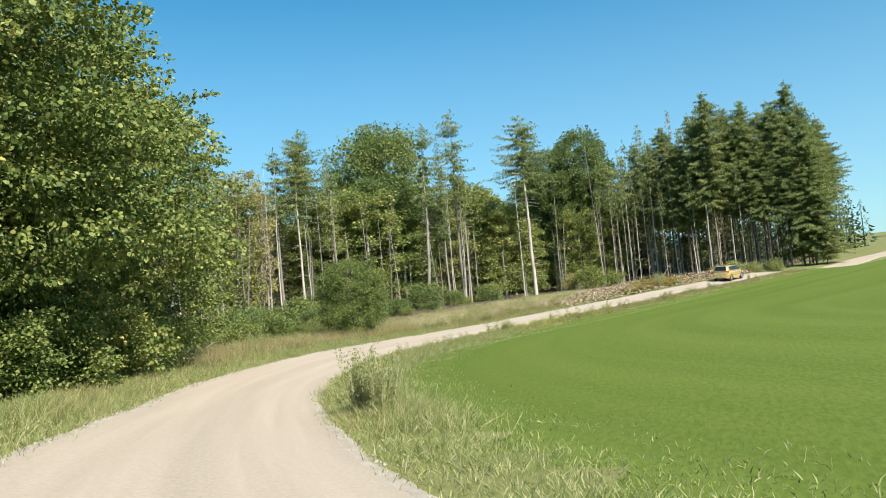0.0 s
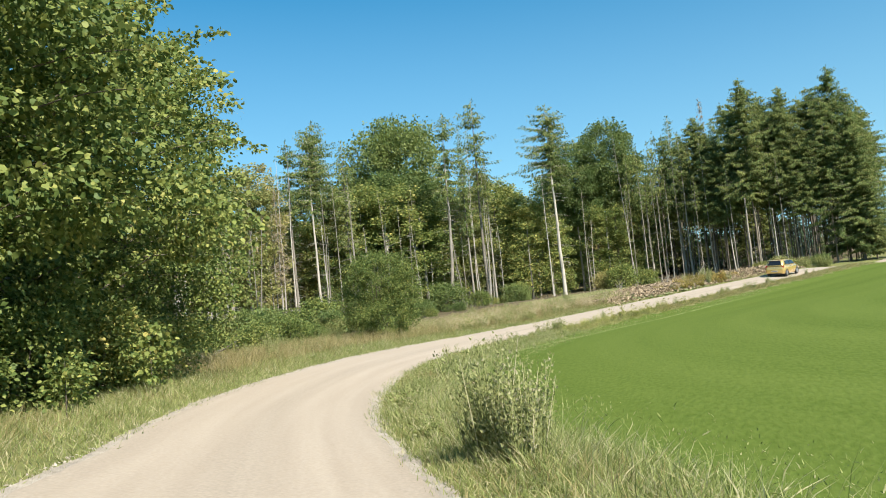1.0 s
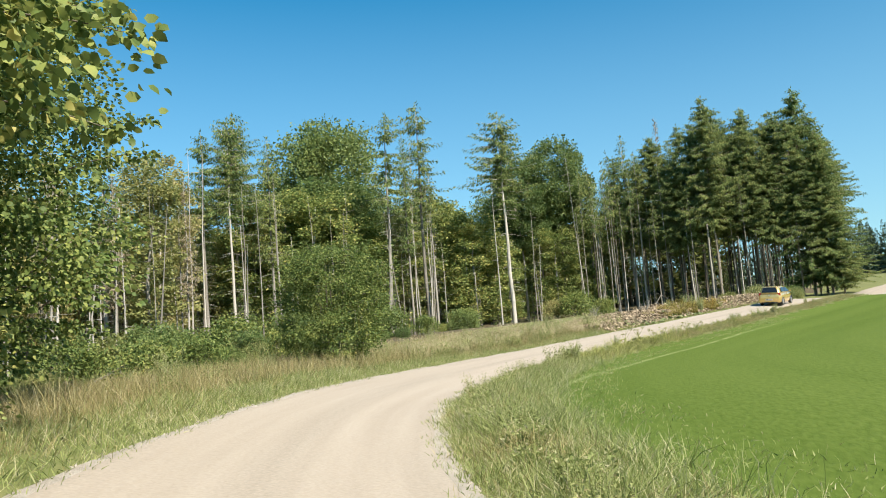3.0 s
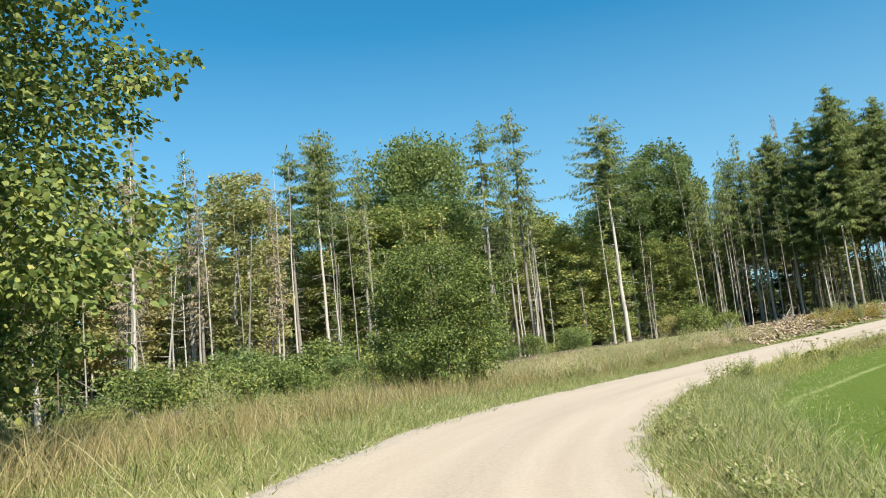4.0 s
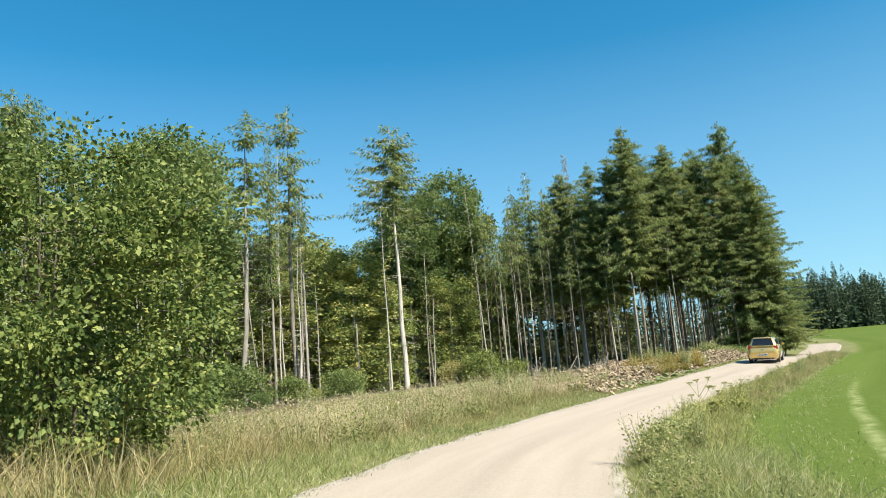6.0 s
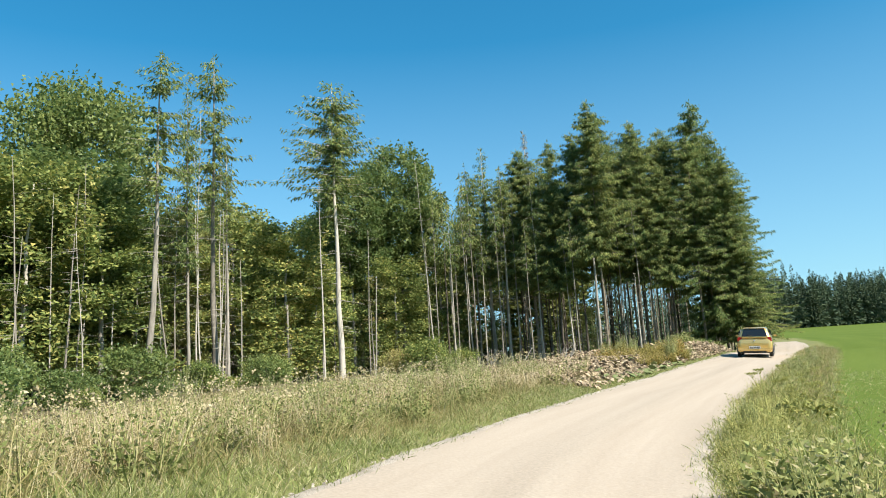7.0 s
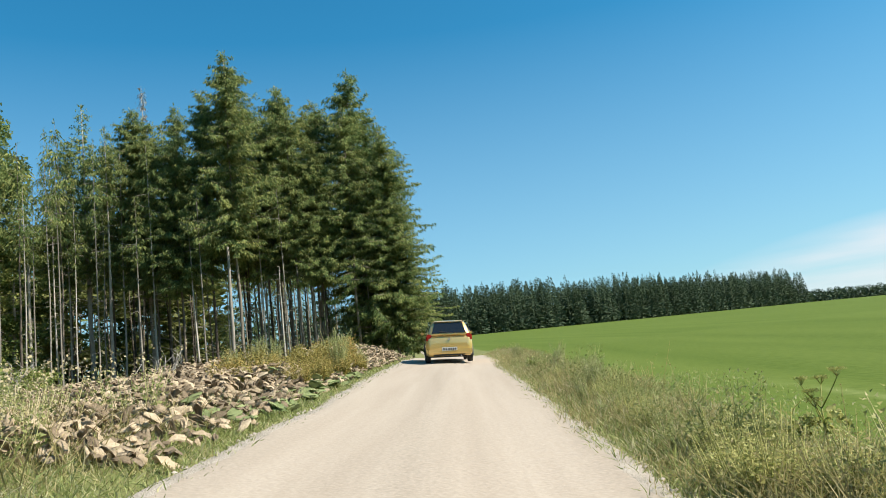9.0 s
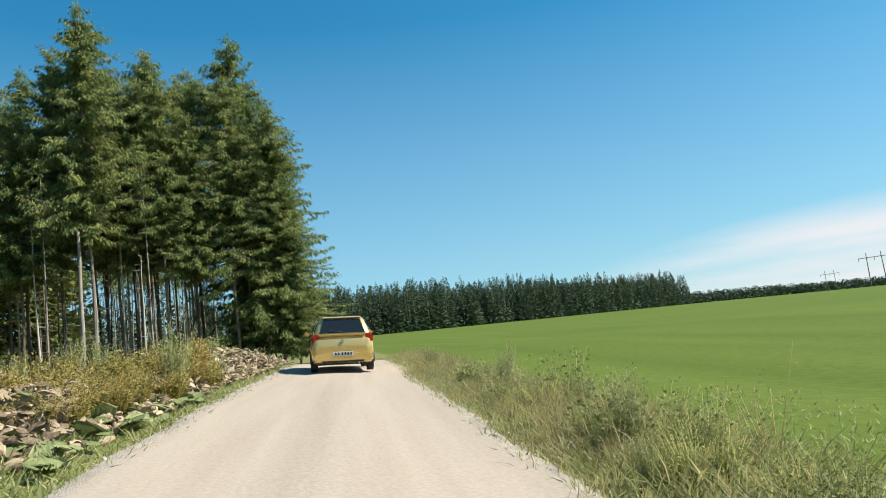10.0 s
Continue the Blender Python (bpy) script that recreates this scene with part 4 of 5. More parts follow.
M_POLE = mat("weathered_pole", (0.1, 0.085, 0.07), (0.2, 0.18, 0.15), 1.0, 0.9, 0.2)
for dist, bearing, height, gap in ((500, 61.9, 19, 8.0), (800, 59.2, 22, 8.0), (1150, 57.5, 30, 9)):
    b = radians(bearing)
    x, y = -9.9 + dist * math.sin(b), 60.8 + dist * math.cos(b)
    z = float(land(x, y)[0])
    py = thing("pylon", "far twin-pole power pylon with a crossbar", "pylon", "power line", (x, y, z), -bearing + 8)
    for sx in (-gap / 2, gap / 2):
        s = Soup()
        s.tube([(sx, 0, -0.5), (sx * 0.92, 0, height)], [0.32, 0.22], 6)
        part("pole", s.mesh("pole", M_POLE), py)
    s = Soup()
    s.tube([(-gap, 0, height * 0.86), (gap, 0, height * 0.86)], [0.2, 0.2], 4)
    part("crossbar", s.mesh("crossbar", M_POLE), py)
    for sx in (-gap * 0.97, 0, gap * 0.97):
        s = Soup()
        s.tube([(sx, 0, height * 0.86), (sx, 0, height * 0.86 - 1.8)], [0.16, 0.16], 5)
        part("insulator", s.mesh("insulator", M_POLE), py)

# ---- grass and weeds ----


def spots(s0, s1, d0, d1, count, seed, clump=0.9):
    """Random places along the road between two distances from its middle, in loose patches."""
    global rng
    rng = np.random.default_rng(seed)
    idx = np.where((ROAD[:, 1] > s0) & (ROAD[:, 1] < s1))[0]
    k = rng.choice(idx, count)
    p = ROAD[k] + NORMAL[k] * rng.uniform(d0, d1, count)[:, None] + rng.normal(size=(count, 2)) * 0.3
    real = across(p[:, 0], p[:, 1])
    ok = (np.abs(real) > HALF - 0.1 + 0.16 * lumps(p[:, 0], p[:, 1], 0.45, 9.0)) & (lumps(p[:, 0], p[:, 1], clump, seed) > rng.uniform(-1.2, 0.5, count))
    return p[ok], real[ok]


def sward(name, label, s0, s1, d0, d1, count, tall_, thick, material, seed, tilt=0.35, edge=0.35):
    p, real = spots(s0, s1, d0, d1, count, seed)
    n_ = len(p)
    h = tall_ * rng.uniform(0.4, 1.3, n_) * (1 + 0.4 * lumps(p[:, 0], p[:, 1], 1.1, seed + 2)) * np.clip((np.abs(real) - HALF) / 1.2 + edge - 0.1, edge, 1)
    bend = np.column_stack([lumps(p[:, 0], p[:, 1], 0.35, seed + 5), lumps(p[:, 1], p[:, 0], 0.3, seed + 7)]) * 0.35
    c = Soup()
    c.add(*blades(np.column_stack([p, land(p[:, 0], p[:, 1], real) - 0.02]), np.column_stack([rng.normal(size=(n_, 2)) * tilt + bend, np.ones(n_)]), h, thick * rng.uniform(0.6, 1.4, n_), belly=0.5, fold=0.4, bend=0.28))
    tagged(new(name, c.mesh(name, material)), label, "grass", kind="stuff")


sward("verge_grass", "long green grass on the verge beside the trees", -2, 40, -6.8, -1.7, 94000, 0.34, 0.0075, M_GRASS, 201, 0.5)
sward("verge_grass", "short green grass between road and field", -1, 8.5, 1.75, 3.7, 16000, 0.16, 0.008, M_GRASS, 209, 0.6)
sward("verge_grass", "long matted green grass between road and field", 8.5, 46, 1.75, 3.7, 84000, 0.4, 0.0075, M_GRASS, 202, 0.6)
sward("verge_grass", "rough matted grass and weeds between road and field", 46, 95, 1.75, 3.2, 50000, 0.27, 0.008, M_GRASS, 212, 0.7, 0.6)
sward("verge_weeds", "yellowing low weeds of the verge", 46, 92, 1.9, 3.1, 18000, 0.24, 0.017, M_WEED, 213, 0.7)
sward("bank_grass", "green grass along the foot of the bank", 30, 48, -3.2, -1.75, 30000, 0.24, 0.007, M_GRASS, 203, 0.55)
sward("dry_grass", "pale dry blades among the verge grass beside the trees", 6, 48, -4.4, -2.2, 13000, 0.36, 0.006, M_DRY, 231, 0.5)
sward("bank_grass", "short matted grass at the road's edge", 48, 62.5, -3.0, -1.75, 24000, 0.17, 0.0065, M_GRASS, 226, 0.75)
sward("dry_grass", "pale dry blades along the foot of the bank", 48, 64, -3.6, -1.9, 13000, 0.26, 0.006, M_DRY, 235, 0.7)
sward("bank_grass", "short grass below the withered leaves", 62.5, 92, -2.7, -1.75, 16000, 0.15, 0.007, M_GRASS, 223, 0.7)
sward("dry_grass", "tall dry yellow grass on the bank below the wood", 26, 48, -14, -3.2, 70000, 0.8, 0.008, M_DRY, 204, 0.32)
sward("dry_grass", "matted dry grass and stalks on the bank", 48, 65, -19, -2.6, 40000, 0.5, 0.007, M_DRY, 224, 0.65)
sward("bank_weeds", "dull green weeds among the dry grass of the bank", 26, 48, -14, -2.8, 30000, 0.42, 0.011, M_WEED, 206, 0.55)
sward("bank_weeds", "low dull weeds among matted grass", 48, 67, -19, -2.4, 26000, 0.34, 0.012, M_WEED, 225, 0.7)
sward("dock_stalks", "rust-brown dock stalks among the dry grass", 27, 62, -10.5, -3.8, 19000, 0.72, 0.009, M_DOCK, 208, 0.2)
sward("dry_grass", "dry seed stalks among the verge grass", 9, 92, 1.85, 3.3, 36000, 0.36, 0.007, M_DRY, 205, 0.55)
sward("bank_grass", "green grass along the foot of the withered leaves", 56, 72, -3.6, -1.75, 16000, 0.2, 0.009, M_GRASS, 230, 0.7)
sward("dry_grass", "bleached dry grass of the verge", 58, 90, 1.9, 3.2, 34000, 0.33, 0.007, M_DRY, 227, 0.6, 0.65)
sward("verge_weeds", "yellowing knee-high weeds of the verge", 45, 58, 2.2, 3.5, 6200, 0.4, 0.009, M_UMBEL, 228, 0.6)
sward("dry_grass", "dry knee-high stalks of the bank", 47, 63, -9, -3, 12000, 0.7, 0.008, M_DRY, 229, 0.45)
sward("edge_grass", "short grass creeping onto the road's edges", -2, 92, 1.5, 2.3, 22000, 0.16, 0.011, M_GRASS, 221, 0.6, 0.8)
sward("edge_grass", "short grass creeping onto the road's edges", -2, 92, -2.3, -1.5, 22000, 0.16, 0.011, M_GRASS, 222, 0.6, 0.8)
for side_, seed_ in ((-1, 233), (1, 234)):
    sward("edge_grass", "short matted grass over the road's stony edge", 40, 92, min(side_ * 1.6, side_ * 2.3), max(side_ * 1.6, side_ * 2.3), 15000, 0.15, 0.008, (M_GRASS, M_WEED)[seed_ % 2], seed_, 0.8, 0.8)
sward("field_grass", "short thick mown grass at the edge of the field", -1, 70, 3.2, 5.2, 24000, 0.1, 0.011, M_GRASS, 207, 0.6, 1.0)
# white seed heads over the bank
p, real = spots(44, 65, -8.5, -3.0, 3800, 210, 1.3)
z = land(p[:, 0], p[:, 1], real) + rng.uniform(0.35, 1.05, len(p))
c = Soup()
for _ in range(4):
    c.add(*blades(np.column_stack([p, z]) + rng.normal(size=(len(p), 3)) * 0.02, rng.normal(size=(len(p), 3)), 0.042, 0.028))
tagged(new("seed_heads", c.mesh("seed_heads", M_SEED)), "white fluffy seed heads over the dry bank", "weeds", kind="stuff")
# loose stones along the edges of the road
p, real = spots(-2, 90, -1.9, 1.9, 90000, 211)
keep = (np.abs(real) < 1.85)
p, real = p[keep], real[keep]
n_ = len(p)
r = rng.uniform(0.006, 0.024, n_)[:, None]
base = np.column_stack([p, land(p[:, 0], p[:, 1], real) + 0.015])
corner = np.array([(1, 0, 0), (0, 1, 0), (-1, 0, 0), (0, -1, 0), (0, 0, 0.8)])
co = (base[:, None] + r[:, None] * (corner + rng.normal(size=(n_, 5, 3)) * 0.2)).reshape(-1, 3)
i = np.arange(n_)[:, None] * 5
tri = np.concatenate([i + np.array(k) for k in ((0, 1, 4), (1, 2, 4), (2, 3, 4), (3, 0, 4))], 1).reshape(-1, 3)
tagged(new("gravel", quick("gravel", co, tri, M_STONE)), "loose pale stones along the road's edges", "gravel", kind="stuff")


def weed(height, radius, stems, seed, leaf, per, upright):
    """Soups of stems and leaves of a clump of tall weeds. upright: how far the leaves point up along their stems."""
    global rng
    rng = np.random.default_rng(seed)
    s, c = Soup(), Soup()
    for _ in range(stems):
        a, r = rng.uniform(0, 6.28), radius * math.sqrt(rng.uniform(0, 1))
        foot = np.array([math.cos(a) * r * 0.6, math.sin(a) * r * 0.6, -0.05])
        h = height * rng.uniform(0.55, 1.1)
        path = limb(foot, np.array([math.cos(a) * (0.25 - 0.13 * upright) + rng.normal() * 0.1, math.sin(a) * (0.25 - 0.13 * upright) + rng.normal() * 0.1, 1]), h, 0, 2)
        s.tube(path, np.linspace(0.008, 0.003, 2), 3)
        u = rng.uniform(0.12, 1, per)
        at = path[0] + (path[-1] - path[0]) * u[:, None]
        ang = rng.uniform(0, 6.28, per)
        out = np.column_stack([np.cos(ang), np.sin(ang), rng.uniform(-0.2, 1.0, per) + upright])
        c.add(*blades(at + out * rng.uniform(0, 0.1 - 0.05 * upright, (per, 1)), out, leaf * (1.25 - (0.8 - 0.4 * upright) * u), leaf * (0.42 - 0.08 * upright) * (1.25 - (0.8 - 0.5 * upright) * u), lift=0.6, single=True))
    return s, c


def weed_tree(seed, height, radius, stems, leaf, per, material, label, upright=0.0):
    s, c = weed(height, radius, stems, seed, leaf, per, upright)
    ob = thing("weed_clump", label, "weeds", "weeds of the verges")
    part("growth", s.mesh("growth", M_WEED if material is M_GRASS else material), ob)["kind"] = "stuff"
    part("foliage", c.mesh("foliage", material), ob)["kind"] = "stuff"
    return ob


herbs = [weed_tree(301, 1.2, 0.24, 34, 0.06, 56, M_MUGWORT, "grey-green mugwort clump gone to seed", 1.0), weed_tree(302, 0.8, 0.45, 26, 0.11, 20, M_WEED, "bushy yellowing weeds on the verge"),
         weed_tree(303, 0.55, 0.4, 22, 0.17, 22, M_GRASS, "leafy green weeds on the verge"), weed_tree(304, 1.1, 0.4, 9, 0.08, 14, M_DRY, "dry umbel stalks on the verge"),
         weed_tree(305, 0.95, 0.65, 50, 0.17, 34, M_YELLOW, "yellow and russet weeds below the dark stand"),
         weed_tree(306, 0.75, 0.5, 44, 0.055, 30, M_SEED, "weeds gone to creamy fluffy seed"),
         weed_tree(308, 0.62, 0.5, 34, 0.06, 34, M_UMBEL, "pale yellow-green weeds in seed on the verge")]
rng = np.random.default_rng(310)


def along_road(y, d):
    k = int(np.argmin(np.abs(ROAD[:, 1] - y)))
    return ROAD[k] + NORMAL[k] * d


for x, y, sc in ((-5.8, 12.2, 0.92), (-6.15, 12.45, 1.02), (-6.4, 12.95, 0.94), (-6.0, 12.75, 0.85), (-5.75, 12.55, 0.8)):
    put(herbs[0], x, y, rng.uniform(0, 360), sc, 0)
for y, d, k, sc in ((14.6, 2.3, 1, 0.5), (13.4, 2.2, 2, 0.5), (45.6, 2.25, 1, 0.95), (46.6, 2.5, 1, 1.0), (47.8, 2.4, 2, 1.1), (46.3, 2.9, 0, 0.7)):
    x, y = along_road(y, d)
    put(herbs[k], x, y, rng.uniform(0, 360), sc, 0)
for q in range(38):
    x, y = along_road(48 + 42 * (q + rng.uniform(0, 1)) / 38, rng.uniform(2.1, 3.0))
    k = int(rng.choice([1, 1, 1, 2, 0, 3]))
    put(herbs[k], x, y, rng.uniform(0, 360), rng.uniform(0.35, 0.75) * (1 if y < 60 else 0.7), 0)
for q in range(24):
    x, y = along_road(16 + 30 * q / 24, rng.uniform(2.1, 2.9))
    put(herbs[int(rng.choice([2, 2, 1]))], x, y, rng.uniform(0, 360), rng.uniform(0.4, 0.75), 0)
for q in range(60):
    x, y = along_road(28 + 33 * q / 60, rng.uniform(-11, -3.6))
    put(herbs[int(rng.choice([0, 1, 1, 3]))], x, y, rng.uniform(0, 360), rng.uniform(0.7, 1.1) * (0.7 if y > 48 else 1), 0)
for x, y, sc in ((-8.0, 66.0, 1.15), (-7.2, 64.5, 1.0)):
    x, y = along_road(y, 3.3)
    put(herbs[3], x, y, rng.uniform(0, 360), sc * 0.62, 0, label="dry umbel stalks standing over the verge")
for q in range(40):
    x, y = along_road(73 + 7.5 * (q + rng.uniform(0, 1)) / 40, -2.5 - 3.6 * rng.uniform(0, 1) ** 1.1)
    put(herbs[int(rng.choice([4, 4, 4, 1, 0, 3]))], x, y, rng.uniform(0, 360), 0.4 + 0.7 * rng.uniform(0, 1) ** 1.4, 0)
for y, d, k, sc in ((66.6, 2.5, 0, 0.48), (67.0, 2.7, 0, 0.5), (66.2, 2.75, 1, 0.6), (66.4, 2.3, 3, 0.45), (70.5, 2.4, 1, 0.7), (74, 2.5, 2, 0.8), (78, 2.4, 1, 0.6), (66.5, 2.7, 1, 0.65), (66.9, 2.5, 1, 0.7), (64.2, 2.5, 1, 0.5), (62.3, 2.4, 1, 0.55), (60.8, 2.6, 1, 0.8), (58.5, 2.8, 1, 0.8), (70.2, 3.0, 1, 0.8), (72.5, 2.9, 0, 0.6)):
    x, y = along_road(y, d)
    put(herbs[k], x, y, rng.uniform(0, 360), sc, 0)


def sown(name, label, ob, places):
    """Many copies of a weed, joined into one mesh for each of its parts."""
    for ch in ob.children:
        me, c = ch.data, Soup()
        co, tri = np.empty(len(me.vertices) * 3, np.float32), np.empty(len(me.loops), np.int32)
        me.vertices.foreach_get("co", co)
        me.loops.foreach_get("vertex_index", tri)
        for x, y, turn, sc in places:
            m = np.array(pose(x, y, float(land(x, y)[0]), 0, 0, turn))
            c.add(sc * co.reshape(-1, 3) @ m[:3, :3].T + m[:3, 3], tri.reshape(-1, 3))
        tagged(new(name, c.mesh(name, me.materials[0])), label, "weeds", kind="stuff")


sown("seeding_weeds", "dry weeds gone to creamy fluffy seed on the bank", herbs[5], [(*along_road(46 + 17 * q / 96, -rng.uniform(3.3, 10)), rng.uniform(0, 360), rng.uniform(0.6, 1.1)) for q in range(96)])
sown("seeding_weeds", "pale yellow-green weeds in seed along the verge", herbs[6], [(*along_road(47 + 24 * q / 54, rng.uniform(2.1, 2.85)), rng.uniform(0, 360), rng.uniform(0.4, 0.95) * (1 if q < 30 else 0.65)) for q in range(54)])
sown("russet_weeds", "yellow and russet weeds along the foot of the withered leaves", herbs[4], [(*along_road(68.5 + 8 * q / 26, -rng.uniform(2.3, 3.9)), rng.uniform(0, 360), rng.uniform(0.3, 0.62)) for q in range(26)])
sown("leafy_weeds", "bushy yellowing weeds among the dry grass of the bank", herbs[1], [(*along_road(46 + 18 * q / 110, -rng.uniform(2.9, 9)), rng.uniform(0, 360), rng.uniform(0.55, 1.0)) for q in range(110)])


def umbel_plant(height, seed):
    """A stout stem that forks into rays, each with a flat head of small seeds."""
    global rng
    rng = np.random.default_rng(seed)
    ob = thing("umbel_plant", "branching yellow-green umbel plant with flat seed heads", "wild plant", "umbel plants of the verge")
    s = Soup()
    main = limb(np.array([0, 0, -0.05]), np.array([rng.normal() * 0.06, rng.normal() * 0.06, 1]), height * 0.6, 0, 5)
    s.tube(main, np.linspace(0.014, 0.009, 5), 6)
    tips = []
    for k in (2, 3, 4, 4, 4):
        b = rng.uniform(0, 6.28)
        arm = limb(main[k], np.array([math.cos(b) * 0.7, math.sin(b) * 0.7, 0.8]), height * rng.uniform(0.26, 0.42), 0.12, 5)
        s.tube(arm, np.linspace(0.008, 0.005, 5), 5)
        tips.append(arm[-1])
    part("stem", smooth(s.mesh("stem", M_UMBEL)), ob)
    for tip in tips:
        head = Soup()
        for _ in range(14):
            b = rng.uniform(0, 6.28)
            ray = limb(tip, np.array([math.cos(b), math.sin(b), 0]) * rng.uniform(0.2, 1) + np.array([0, 0, 0.9]), 0.085, 0, 2)
            head.tube(ray, [0.0025, 0.0018], 3)
            n_ = 16
            at = ray[-1] + rng.normal(size=(n_, 3)) * np.array([0.016, 0.016, 0.008])
            head.add(*blades(at, rng.normal(size=(n_, 3)) + np.array([0, 0, 0.6]), 0.02, 0.013, single=True))
        part("seed_head", head.mesh("seed_head", M_UMBEL), ob, "flat yellow-brown seed head")["kind"] = "stuff"
    leaves = Soup()
    for _ in range(7):
        b, z = rng.uniform(0, 6.28), rng.uniform(0.05, 0.5) * height
        n_ = 26
        u = rng.uniform(0.15, 1, n_)[:, None]
        at = np.array([0, 0, z]) + np.array([math.cos(b), math.sin(b), 0.35]) * u * 0.36 + np.array([0, 0, -0.2]) * u * u
        leaves.add(*blades(at, np.array([math.cos(b), math.sin(b), 0]) + rng.normal(size=(n_, 3)) * 0.7, 0.11 * (1.1 - 0.6 * u[:, 0]), 0.05, lift=1.0, full=True))
    part("leaves", leaves.mesh("leaves", M_UMBEL), ob)["kind"] = "stuff"
    return ob


umbels = [umbel_plant(1.15, 331), umbel_plant(0.9, 332)]
for x, y, k, turn, sc in ((-11.15, 52.6, 0, 40, 0.92), (-10.6, 53.2, 1, 170, 0.95), (-10.0, 53.6, 1, 300, 0.85), (-9.4, 55.6, 1, 20, 0.8), (-8.3, 56.6, 0, 200, 0.75), (-7.4, 59.4, 1, 100, 0.75)):
    put(umbels[k], x, y, turn, sc, 0)
drop(umbels)
for q in range(54):
    x, y = along_road(49 + 17 * q / 54, -rng.uniform(4.2, 15))
    put(herbs[int(rng.choice([1, 1, 5, 3, 0]))], x, y, rng.uniform(0, 360), rng.uniform(0.65, 1.15), 0)
for q in range(22):
    x, y = along_road(58 + 6 * q / 22, rng.uniform(-9.5, -3.2))
    put(herbs[int(rng.choice([0, 1, 3, 5]))], x, y, rng.uniform(0, 360), rng.uniform(0.6, 0.9), 0)
drop(herbs)

# ---- the withered leaves on the bank ----


def big_leaf(seed, m, rows=4):
    """A large dry leaf, shrunk into pleats along its veins and drooping at both ends."""
    r = np.random.default_rng(seed)
    u, v = np.meshgrid(np.linspace(-1, 1, rows), np.linspace(-1, 1, m), indexing="ij")
    pleat = np.where(np.arange(m) % 2, 1.0, -1.0)[None, :]
    wide = (1 - 0.55 * np.abs(u) ** 1.7) * (1 + 0.12 * r.normal(size=u.shape))
    twist = r.uniform(-0.5, 0.5)
    x = u * (1 + 0.16 * r.normal(size=(1, m))) + 0.05 * r.normal(size=u.shape)
    y = v * wide * r.uniform(0.42, 0.7) + twist * 0.35 * u * u
    z = -r.uniform(0.3, 0.8) * np.abs(u + r.uniform(-0.3, 0.3)) ** 1.6 - r.uniform(0.1, 0.7) * (v * wide) ** 2 + pleat * (0.11 + 0.1 * r.random(u.shape)) + twist * u * v * 0.6
    k = np.arange(rows - 1)[:, None] * m + np.arange(m - 1)
    tri = np.stack([k, k + 1, k + 1 + m, k, k + 1 + m, k + m], -1).reshape(-1, 3)
    return np.column_stack([x.ravel(), y.ravel(), z.ravel()]), tri


shapes, plainer = [big_leaf(400 + q, 12, 3) for q in range(10)], [big_leaf(400 + q, 7, 3) for q in range(10)]
M_GREENLEAF = mat("butterbur_leaf", (0.13, 0.17, 0.06), (0.25, 0.28, 0.12), 2.0, 0.7, 0.2, see=0.2, spread=0.5)
leaf_meshes = [quick("leaf", co * 0.092, tri, M_WITHER) for co, tri in shapes]
green_meshes = [quick("leaf", co * np.array([0.9, 1.5, 0.4]) * 0.17, tri, M_GREENLEAF) for co, tri in shapes[:3]]
patch = thing("butterbur_patch", "bank of large withered brown butterbur leaves", "withered leaves")
rest = Soup()
rng = np.random.default_rng(420)
made = 0
for q in range(14000):
    far_ = q >= 12300
    y0 = rng.uniform(78, 90) if far_ else rng.uniform(60.8, 78)
    d0 = -rng.uniform(2.1, 4.6) if far_ else -(2.2 + 6.6 * rng.uniform(0, 1) ** 0.85)
    x, y = along_road(y0, d0) + rng.normal(size=2) * 0.15
    if lumps(np.array([x]), np.array([y]), 1.3, 2.0)[0] < rng.uniform(-1.9, -0.5):
        continue
    z = float(land(x, y)[0]) + 0.08 + rng.uniform(0.0, 0.6 if far_ else 0.38) * min(1, (-d0 - 2.1) / 1.5)
    m = pose(x, y, z, rng.normal() * 26, rng.normal() * 26, rng.uniform(0, 360)) @ Matrix.Diagonal((*(rng.uniform(0.55, 1.2, 1).repeat(3)), 1))
    if made < 230 and not far_ and y0 < 66 and d0 > -5.2:
        ob = part("leaf", leaf_meshes[made % 10], patch)
        ob.matrix_world = m
        made += 1
    else:
        co, tri = plainer[q % 10]
        mm = np.array(m)
        rest.add(co * 0.085 @ mm[:3, :3].T + mm[:3, 3], tri)
ob = part("leaf_litter", rest.mesh("leaf_litter", M_WITHER), patch)
ob["kind"] = "stuff"
# leaves that are still green along the foot of the patch
for q in range(120):
    y0 = 63.5 + 9 * rng.uniform(0, 1)
    x, y = along_road(y0, -(1.95 + 1.0 * rng.uniform(0, 1)) if q < 108 else -rng.uniform(2.6, 4.5))
    ob = part("leaf", green_meshes[q % 3], patch, "still green butterbur leaf")
    ob.matrix_world = pose(x, y, float(land(x, y)[0]) + rng.uniform(0.06, 0.16) + (0.25 if q >= 108 else 0), rng.normal() * 18, rng.normal() * 18, rng.uniform(0, 360)) @ Matrix.Diagonal((*(rng.uniform(0.5, 1.0, 1).repeat(3)), 1))

